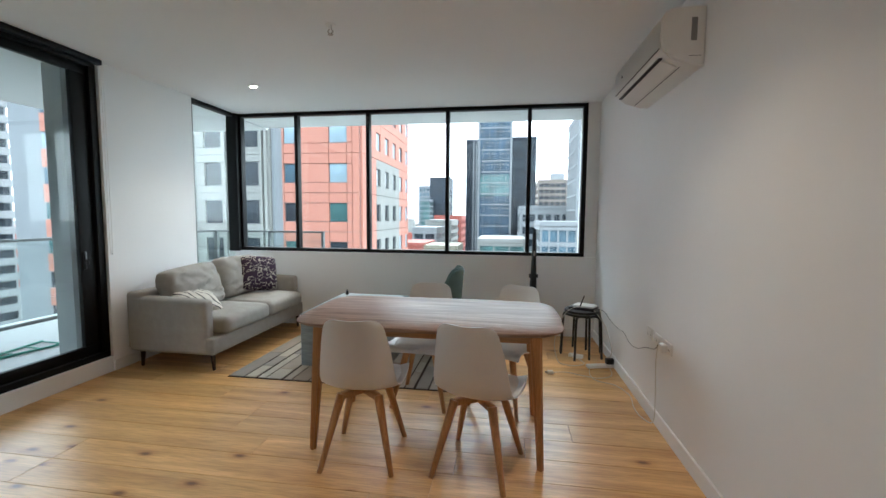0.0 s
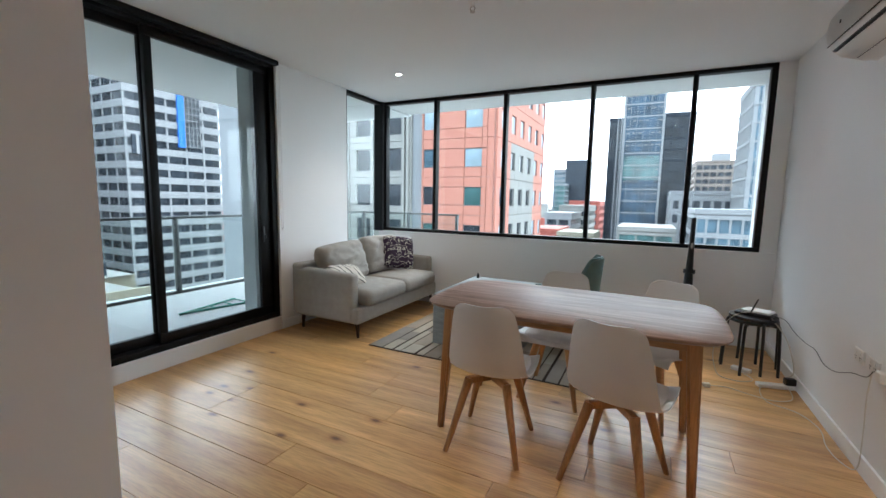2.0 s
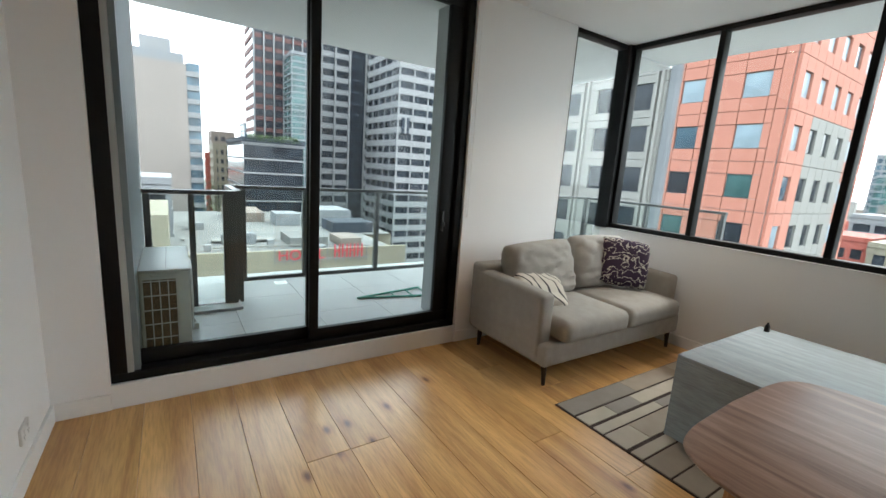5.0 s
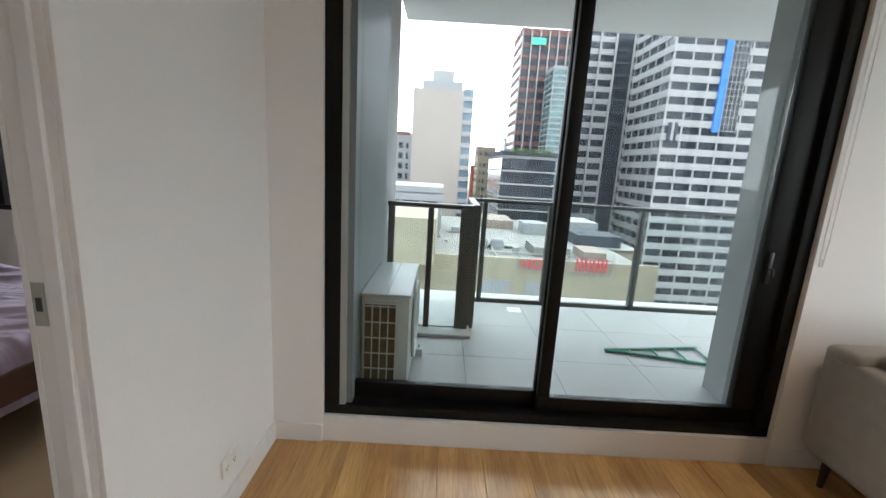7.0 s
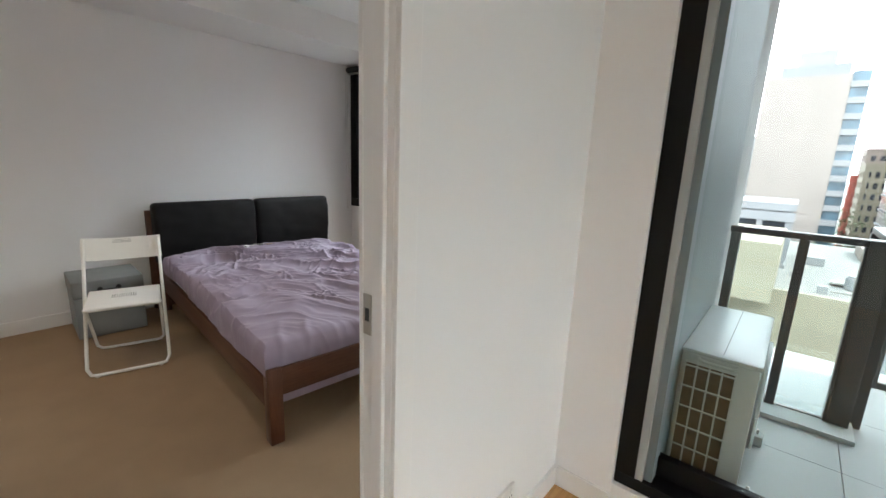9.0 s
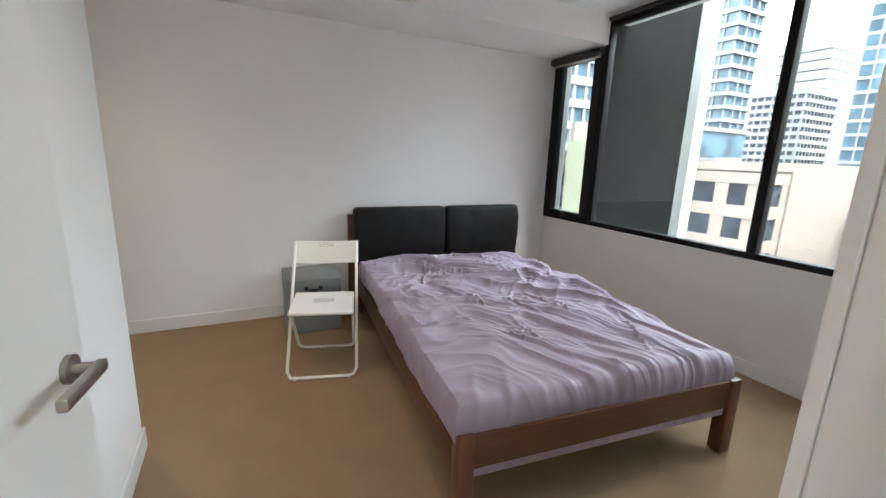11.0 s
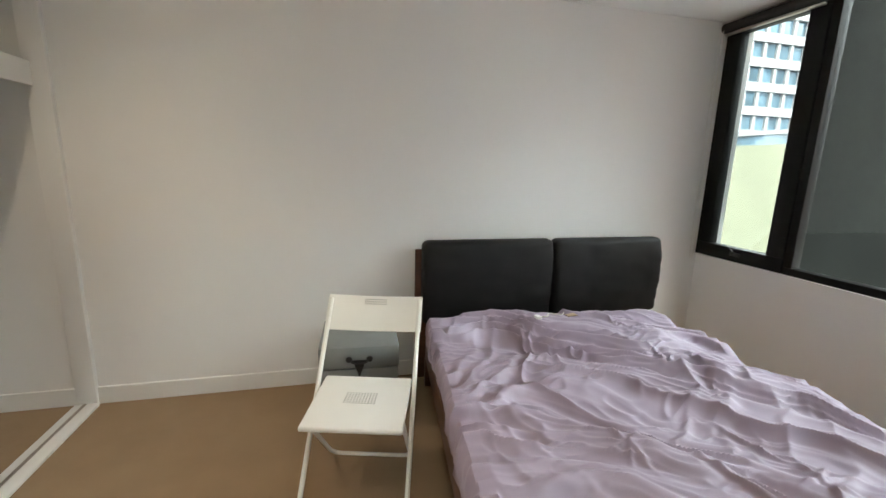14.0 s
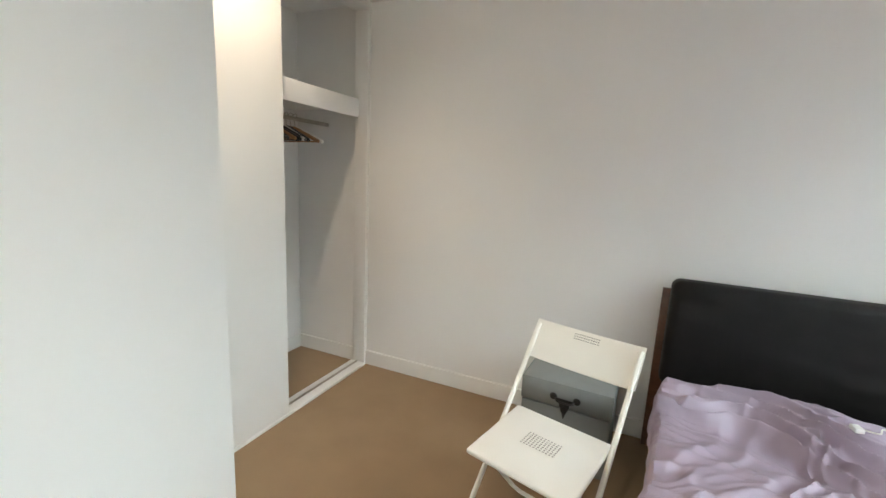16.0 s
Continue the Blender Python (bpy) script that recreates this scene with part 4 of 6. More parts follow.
def bed_sheet():
    """A lilac sheet thrown over the mattress, pulled into long curving folds."""
    w, l = BW - .06, BL - .15
    nu, nv = 300, 420
    U, V = np.meshgrid(np.linspace(0, 1, nu + 1), np.linspace(0, 1, nv + 1))
    X = -w - .16 + U * (w + .16 + .065 + .05 * np.clip(V * 1.8 - .5, 0, 1) + .008 * np.sin(V * 19))
    Y = .14 + V * (l + .06)
    wx = (value_noise(X * 3 + 20, Y * 3, 1) - .5) * .22 + (value_noise(X * 8 + 20, Y * 8, 2) - .5) * .05
    wy = (value_noise(X * 3 + 20, Y * 3, 3) - .5) * .22 + (value_noise(X * 8 + 20, Y * 8, 4) - .5) * .05
    x, y = X + wx, Y + wy
    # folds turn round the foot end of the wardrobe side
    r = np.hypot((x - .15) * .95, (y - 3.0) * .75)
    th = np.arctan2(y - 3.0, x - .15)
    far = np.clip((r - .35) / .5, .25, 1)
    H = .036 * far * ridges(r * 9.5 + 40, th * 2.2 + 20, 11, 2.4) + .021 * far * ridges(r * 19 + 60, th * 3.6 + 20, 12)
    H += .007 * ridges(r * 42 + 60, th * 8 + 20, 13, 2.0) * (.5 + .5 * far)
    # a fan of folds from the wardrobe edge
    ph = np.arctan2(y - 1.15, -(x - .35))
    d = np.hypot(x - .35, y - 1.15)
    fan = np.clip(1.5 - d * 1.1, 0, 1)
    H += .026 * fan * ridges(ph * 9 + 30, d * 1.5 + 9, 21, 2.4)
    # crumpled rings near the head
    q = np.hypot((x + .70) * 1.1, (y - .80) * .8)
    qa = np.arctan2(y - .85, x + .95)
    hd = np.clip(1.3 - q * 1.15, 0, 1)
    H += hd * (.019 * ridges(q * 15 + 12, qa * 1.6 + 9, 31, 2.4) + .010 * ridges(x * 15 + 40, y * 22 + 9, 32))
    # a few single creases and small stars towards the foot
    rnd = random.Random(5)
    folds = [(-.75, 1.62, radians(-62), .22, .013, .020), (-.62, 1.95, radians(-80), .3, .012, .012), (-1.15, 2.05, radians(-115), .34, .012, .012), (-.40, 1.75, radians(-60), .25, .012, .010), (-.95, 1.45, radians(-70), .16, .010, .014)]
    for cx, cy in ((-.55, 1.90), (-1.0, 1.62), (-.5, 1.45)):
        for k in range(7):
            a = k * .9 + rnd.random() * .5
            folds.append((cx + .05 * math.cos(a), cy + .05 * math.sin(a), a, .06, .009, .010))
    for k in range(12):
        folds.append((-.02, .4 + k * .16 + rnd.uniform(-.03, .03), radians(rnd.uniform(-4, 26)), rnd.uniform(.14, .28), .016, .009))
    for k in range(10):
        folds.append((-.1 - k * .14, l + .05, radians(90 + rnd.uniform(-25, 25)), rnd.uniform(.10, .22), .02, .010))
    for fx, fy, a, ln, wd, h in folds:
        c, s = math.cos(a), math.sin(a)
        dx, dy = X - fx, Y - fy
        p, qq = dx * c + dy * s, -dx * s + dy * c
        H += h * np.exp(-(p / ln) ** 2 * 2 - (qq / wd) ** 2)
    H *= 1 - .35 * np.clip((Y - 1.7) / .5, 0, 1)
    bm = bmesh.new()
    rows = []
    end = BL - .11
    for j in range(nv + 1):
        row = []
        for i in range(nu + 1):
            px, py, hgt = float(X[j, i]), float(Y[j, i]), float(H[j, i])
            x, y, drop = px, py, 0
            if px > -.06:
                o = px + .06
                x = -.06 + .05 * math.sin(min(o / .05, 1.5))
                drop = max(drop, o - .03)
            if px < -w + .02:
                o = -w + .02 - px
                x = -w + .02 - .045 * math.sin(min(o / .045, 1.5))
                drop = max(drop, o - .03)
            if py > end:
                o = (py - end) * 2.1
                y = end + .07 * math.sin(min(o / .07, 1.5))
                drop = max(drop, o - .035)
            k = 1 if drop <= 0 else max(.35, 1 - drop * 7)
            z = .497 - .022 * max(0, 1 - (py - .14) / .9) + 1.25 * hgt * k - max(0, drop)
            z += .028 * math.exp(-((px + 1.2) / .32) ** 2 - ((py - 1.5) / .6) ** 2)
            if drop > 0:
                out = .006 + hgt * .5
                if px > -.06:
                    x += out
                elif px < -w + .02:
                    x -= out
                if py > end:
                    y += out
            row.append(bm.verts.new((x, y, z)))
        rows.append(row)
    for j in range(nv):
        for i in range(nu):
            bm.faces.new((rows[j][i], rows[j][i + 1], rows[j + 1][i + 1], rows[j + 1][i]))
    return single("bed_sheet", bm, SHEET, BM, "rumpled lilac bed sheet pulled over the mattress", "bed sheet")


bed_sheet()
# small clutter on the bed
cb = thing("phone_cable", BM @ pose(-.62, .30, .553, 0, 0, 15), "thin white charging cable with its plug lying on the bed", "cable")
bm = bmesh.new()
tube(bm, curve_pts([(0, 0, .01), (-.06, .03, .012), (-.10, -.01, .012), (-.16, .03, .012), (-.2, .0, .01)], 8), .003, n=6)
part("lead", bm, CABLE, cb)
part("plug", bx(-.015, .015, .0, .04, .004, .022, bevel=.004), PLASTIC, cb)
part("card", bx(-.26, -.19, .02, .06, .004, .008, bevel=.001), plain("brown_card", (.25, .17, .1), .7), cb)


def folding_chair():
    t = thing("folding_chair", pose(-1.60, -1.125, 0, 0, 0, -15), "white metal and plastic folding chair beside the bed", "chair")
    X = .215

    def loop(bm, pts, r):
        tube(bm, pts, r, n=8)
    # long frame: from the back's top down to the front foot
    bm = bmesh.new()
    ft, bk = (.225, .012), (-.36, .765)
    pts = [(-X, bk[0], bk[1]), (-X, ft[0] - .03, ft[1] + .035), (-X + .02, ft[0] - .004, ft[1] + .004), (-X + .06, ft[0], ft[1]),
           (X - .06, ft[0], ft[1]), (X - .02, ft[0] - .004, ft[1] + .004), (X, ft[0] - .03, ft[1] + .035), (X, bk[0], bk[1])]
    loop(bm, pts, .0105)
    part("back_frame", bm, WHITEMETAL, t)
    bm = bmesh.new()
    Y = X - .022
    pts = [(-Y, .13, .425), (-Y, -.19, .05), (-Y + .02, -.215, .018), (-Y + .05, -.22, .012), (Y - .05, -.22, .012), (Y - .02, -.215, .018), (Y, -.19, .05), (Y, .13, .425)]
    loop(bm, pts, .0095)
    part("rear_leg_frame", bm, WHITEMETAL, t)
    bm = bmesh.new()
    for s in (-1, 1):
        tube(bm, [(s * .165, .226, .0), (s * .165, .226, .008)], .012, n=8)
    part("foot_pad", bm, PLASTIC, t)
    bm = bmesh.new()
    vs = box(bm, -.20, .20, -.185, .205, .425, .448, .009, 3)
    for v in vs:
        v.co.z += .012 * (v.co.y > .19) * -1 + .00
        if abs(v.co.x) > .16 and v.co.y > .17:
            v.co.y -= .012
    part("seat", bm, PLASTIC, t, "white moulded seat with a perforated patch")
    M = Matrix.Translation((0, -.335, .70)) @ Matrix.Rotation(radians(37), 4, "X")
    bm = bmesh.new()

    def g(u, v):
        x = (2 * u - 1) * (X + .014)
        return M @ Vector((x, -.012 * (1 - (2 * u - 1) ** 2) + .016, (v - .5) * .175))
    grid(bm, 14, 4, g)
    bmesh.ops.recalc_face_normals(bm, faces=bm.faces)
    bmesh.ops.solidify(bm, geom=bm.faces[:], thickness=.006)
    part("backrest", bm, WHITEMETAL, t, "curved white back panel with small holes")
    hole = bx(-.0028, .0028, -.0015, .0015, -.0006, .0006)
    hm = finish(hole, "hole", plain("hole_dark", (.12, .11, .10), .8), False)
    for i in range(11):
        for j in range(7):
            o = new("hole", hm)
            o.location, o.parent = ((i - 5) * .0125, .0 + (j - 3) * .0125, .4484), t
    for i in range(11):
        for j in range(3):
            o = new("hole", hm)
            o.matrix_basis = M @ Matrix.Translation(((i - 5) * .010, .0104, .045 + j * .011)) @ Matrix.Rotation(radians(90), 4, "X")
            o.parent = t


folding_chair()


def chest():
    t = thing("storage_trunk", pose(-1.43, -2.07, 0, 0, 0, -3), "grey storage trunk with a black ornate latch behind the chair", "trunk")
    G = plain("grey_trunk_cover", (.22, .235, .235), .55, var=.08, scale=6, fine=200, relief=.2)
    part("body", bx(-.42, 0, .0, .42, .01, .315, bevel=.006), G, t)
    part("lid", bx(-.425, .005, -.0, .426, .322, .445, bevel=.008), G, t)
    bm = bmesh.new()
    for s in (-1, 1):
        tube(bm, [(-.21 + s * .055, .427, .375), (-.21 + s * .055, .434, .375)], .018, .014, 12)
    box(bm, -.255, -.165, .427, .432, .355, .372, .002)
    box(bm, -.235, -.185, .427, .436, .330, .356, .004)
    tube(bm, [(-.21, .422, .320), (-.21, .438, .320)], .021, .016, 12)
    tube(bm, [(-.21, .430, .305), (-.21, .430, .275)], .012, .003, 8)
    part("latch", bm, BLACKPL, t, "black ornate metal latch")
    bm = bmesh.new()
    tube(bm, curve_pts([(-.255, .43, .372), (-.24, .452, .365), (-.18, .452, .365), (-.165, .43, .372)], 5), .004, n=6)
    part("handle", bm, BLACKPL, t)


chest()
# blinds and cords
bl = thing("roller_blind", (-4.17, -2.10, 2.40), "dark rolled-up roller blind over the narrow window", "blind")
bm = bmesh.new()
tube(bm, [(0, .0, 0), (0, .66, 0)], .032, n=16)
part("roll", bm, plain("dark_blind", (.03, .03, .03), .8, var=.1), bl)
part("bottom_bar", bx(-.012, .012, .02, .64, -.052, -.036, bevel=.004), STEEL, bl)
bm = bmesh.new()
tube(bm, curve_pts([(.03, -.005, -.02), (.035, .0, -.8), (.035, .015, -1.55), (.035, .03, -1.6), (.03, .04, -1.55), (.028, .03, -.8), (.03, .02, -.02)], 8), .003, n=6)
part("chain", bm, PLASTIC, bl, "white bead chain loop")
bl = thing("roller_blind", (-4.20, -1.41, 2.655), "dark rolled-up roller blind over the wide bedroom window", "blind")
bm = bmesh.new()
tube(bm, [(0, .0, 0), (0, 2.5, 0)], .02, n=16)
part("roll", bm, bpy.data.materials["dark_blind"], bl)
ch = thing("blind_chain", (XW + .02, 4.06, 2.66), "thin white blind chain hanging beside the balcony door", "blind chain")
bm = bmesh.new()
tube(bm, curve_pts([(0, 0, 0), (.0, .0, -.8), (.0, .0, -1.55), (0, .012, -1.58), (0, .022, -1.55), (0, .022, -.8), (0, .02, 0)], 8), .0022, n=6)
part("loop", bm, PLASTIC, ch)
bl = thing("roller_blind", (XW + .03, 1.82, 2.655), "slim black blind cassette above the balcony door", "blind")
part("cassette", bx(-.028, .03, 0, 2.22, .0, .044, bevel=.004), BLACK, bl)


def hangers():
    rnd = random.Random(2)
    for k in range(14):
        q = k % 9
        mat = (PLASTIC, BEECHX, BLACKPL, PLASTIC, BLACKPL, BLACKPL, BEECHX, BLACKPL, BLACKPL)[q]
        t = thing("clothes_hanger", pose(.2, -1.80 + k * .036, 1.712, 0, 0, rnd.uniform(-8, 8)), ("white", "wooden", "black", "white", "black", "black", "wooden", "black", "black")[q] + " clothes hanger on the wardrobe rail", "clothes hanger", "hangers in the wardrobe")
        bm = bmesh.new()
        tube(bm, curve_pts([(-.015, 0, -.005), (-.012, 0, .012), (0, 0, .018), (.016, 0, .004), (.004, 0, -.03), (0, 0, -.07)], 5), .0022, n=6)
        part("hook", bm, STEEL, t)
        bm = bmesh.new()
        tube(bm, curve_pts([(-.20, 0, -.15), (-.10, 0, -.105), (0, 0, -.07), (.10, 0, -.105), (.20, 0, -.15)], 4), .011, n=6)
        tube(bm, [(-.20, 0, -.15), (.20, 0, -.155)], .005, n=6)
        part("body", bm, mat, t)


hangers()


# balcony things
def outdoor_unit():
    t = thing("outdoor_air_conditioner", (-3.50, 1.935, .10), "white metal outdoor air conditioning unit on the balcony tiles", "air conditioner")
    W, D, Z0, Z1 = .72, .255, .05, .615
    part("case", bx(0, W, 0, D, Z0, Z1 - .02, bevel=.006), METALGREY, t)
    part("lid", bx(-.004, W + .006, -.004, D + .006, Z1 - .019, Z1, bevel=.006), METALGREY, t)
    part("lid_seam", bx(.02, W - .02, D * .52, D * .52 + .003, Z1 + .0002, Z1 + .0012), BLACKPL, t)
    part("grille_back", bx(W + .0005, W + .002, .018, .185, Z0 + .06, Z1 - .06), plain("rusty_brown_fins", (.07, .05, .03), .8, var=.3, scale=30), t, "dark brown heat exchanger behind the grille")
    for i in range(5):
        y = .016 + i * .0425
        part("grille_bar", bx(W + .0025, W + .009, y - .003, y + .003, Z0 + .05, Z1 - .05), METALGREY, t)
    for j in range(6):
        z = Z0 + .055 + j * .0885
        part("grille_bar", bx(W + .0092, W + .013, .012, .19, z - .003, z + .003), METALGREY, t)
    bm = bmesh.new()
    tube(bm, curve_pts([(W + .005, .06, Z1 - .03), (W + .02, .08, Z1 - .033), (W + .02, .17, Z1 - .033), (W + .005, .19, Z1 - .03)], 4), .006, n=8)
    part("handle", bm, METALGREY, t)
    bm = bmesh.new()
    n = 36
    for r in (.235, .19, .145, .10, .05):
        tube(bm, [(W * .42 + r * math.cos(2 * math.pi * k / n), D + .012, .33 + r * math.sin(2 * math.pi * k / n)) for k in range(n + 1)], .004 if r < .23 else .011, n=6)
    for k in range(12):
        a = math.pi * k / 6
        tube(bm, [(W * .42 + .04 * math.cos(a), D + .012, .33 + .04 * math.sin(a)), (W * .42 + .235 * math.cos(a), D + .012, .33 + .235 * math.sin(a))], .003, n=5)
    part("fan_guard", bm, METALGREY, t)
    bm = bmesh.new()
    tube(bm, [(W * .42, D + .001, .33), (W * .42, D + .003, .33)], .225, n=32)
    part("fan_opening", bm, BLACKPL, t)
    for x in (.10, .60):
        part("foot", bx(x, x + .06, .0, D + .06, .0, .05, bevel=.004), CONC, t)
        bm = bmesh.new()
        tube(bm, [(x + .03, D + .035, .05), (x + .03, D + .035, .075)], .006, n=6)
        part("bolt", bm, STEEL, t)


outdoor_unit()


def ladder():
    t = thing("small_ladder", pose(-3.72, 3.55, .105, 0, 0, 0), "green metal ladder frame lying on the balcony tiles", "ladder")
    a, b, c, d = (.13, .06, .01), (.0, .82, .01), (.13, .06, .01), (.30, .80, .01)
    for p, q in ((a, b), (c, d)):
        bm = bmesh.new()
        tube(bm, [p, q], .012, n=8)
        part("rail", bm, GREEN, t)
    for k in (.25, .5, .75, .98):
        p, q = Vector(a).lerp(Vector(b), k), Vector(c).lerp(Vector(d), k)
        bm = bmesh.new()
        tube(bm, [p, q], .008, n=8)
        part("rung", bm, GREEN, t)


ladder()
dn = thing("floor_drain", (-4.41, 3.06, .101), "small white floor drain in the balcony tiles", "drain")
part("cover", bx(-.06, .06, -.06, .06, 0, .003, bevel=.001), PLASTIC, dn)
for k in range(5):
    part("slot", bx(-.045, .045, -.04 + k * .018, -.034 + k * .018, .0031, .0036), BLACKPL, dn)
kb = setting("balcony_kerb", CONC, (-3.98, -3.68, 1.93, 2.60, .1005, .125))
pp = thing("square_post", (-3.85, 2.535, .126), "dark metal square post at the end of the balcony railing", "post")
part("post", bx(-.045, .045, -.045, .045, 0, .985, bevel=.004), RAILMETAL, pp)


# the city
G0 = -48.0


def facade_paint(name, c, var=.08, rough=.8):
    return plain(name, c, rough, var=var, scale=.25, fine=8, relief=.1, dist=.01)


def city_glass(name, c, rough=.12):
    m, n, l, b = nodes(name, rough)
    t = noise_tex(n, l, .35, 1.0)
    r = ramp(n, l, t.outputs[0], [(.35, tuple(k * .6 for k in c)), (.65, tuple(k * 1.3 for k in c))])
    l.new(r.outputs[0], b.inputs["Base Color"])
    return m


F_ORANGE = facade_paint("salmon_panel", (.35, .142, .10), .07)
F_WHITE = facade_paint("white_concrete_facade", (.20, .205, .21))
F_STONE = facade_paint("pale_stone_facade", (.205, .20, .185), .1)
F_BEIGE = facade_paint("beige_render", (.165, .135, .115))
F_YELLOW = facade_paint("yellow_beige_render", (.19, .17, .125))
F_GREY = facade_paint("grey_facade", (.17, .18, .19))
F_BROWN = facade_paint("red_brown_spandrel", (.11, .05, .045))
F_DARK = facade_paint("dark_facade", (.018, .026, .038))
F_RED = facade_paint("red_brick_facade", (.28, .07, .05))
F_ROOF = facade_paint("grey_roof", (.13, .13, .125), .15)
F_BLUE = facade_paint("bright_blue_panel", (.02, .12, .42))
W_DARK = city_glass("dark_window_glass", (.025, .03, .037))
W_DARK.node_tree.nodes["Principled BSDF"].inputs["Specular IOR Level"].default_value = 0.2
W_NAVY = city_glass("navy_window_glass", (.03, .055, .085))
W_NAVY.node_tree.nodes["Principled BSDF"].inputs["Specular IOR Level"].default_value = 0.25
W_BLUE = city_glass("blue_window_glass", (.055, .095, .125))
W_TEAL = city_glass("teal_window_glass", (.045, .10, .10))
# pale blue-grey base colour stands in for the sky mirrored in the panes
W_SKY = city_glass("painted_sky_glass", (.22, .29, .33), .3)
LEAF = plain("foliage", (.045, .075, .025), .8, var=.4, scale=.9, fine=6, relief=.3)


def tower(name, x0, x1, y0, y1, z1, fh, band, label, wall, glass_m, bay=0.0, pier=.5, proud=.18, z0=G0, vis=None, group="", roof=True):
    """A building: a glazed core, a wall band at each floor, piers between the windows."""
    t = thing(name, ((x0 + x1) / 2, (y0 + y1) / 2, z0), label, "building", group)
    w, d, h = (x1 - x0) / 2, (y1 - y0) / 2, z1 - z0
    part("glazing", bx(-w, w, -d, d, 0, h - .2), glass_m, t, smooth=False)
    p = proud
    bm = bmesh.new()
    box(bm, -w - p, w + p, -d - p, d + p, 0, band)
    me = finish(bm, "floor_band", wall, False)
    n = int((h - band) / fh)
    lo = max(0, int(((vis if vis is not None else -25) - z0) / fh))
    for k in range(lo, n + 1):
        o = new("floor_band", me)
        o.location, o.parent = (0, 0, h - band - (n - k) * fh), t
    if lo:
        part("lower_storeys", bx(-w - p, w + p, -d - p, d + p, 0, max(1, h - band - (n - lo) * fh - .2)), wall, t, smooth=False)
    if bay:
        q = p * .7
        for (a, fixed, side) in ((w, d, "x"), (d, w, "y")):
            m = max(1, int(round(2 * a / bay)))
            bm = bmesh.new()
            if side == "x":
                box(bm, -pier / 2, pier / 2, -fixed - q, fixed + q, 0, h)
            else:
                box(bm, -fixed - q, fixed + q, -pier / 2, pier / 2, 0, h)
            me = finish(bm, "pier", wall, False)
            for k in range(1, m):
                o = new("pier", me)
                c = -a + k * 2 * a / m
                o.location, o.parent = ((c, 0, 0) if side == "x" else (0, c, 0)), t
    if bay:
        for sx in (-1, 1):
            for sy in (-1, 1):
                part("corner_pier", bx(sx * (w - pier / 2) - pier / 2 - .01, sx * (w - pier / 2) + pier / 2 + .01, sy * (d - pier / 2) - pier / 2 - .01, sy * (d - pier / 2) + pier / 2 + .01, 0, h), wall, t, smooth=False)
    if roof:
        part("parapet", bx(-w - p, w + p, -d - p, d + p, h - .19, h + .9), wall, t, smooth=False)
    return t


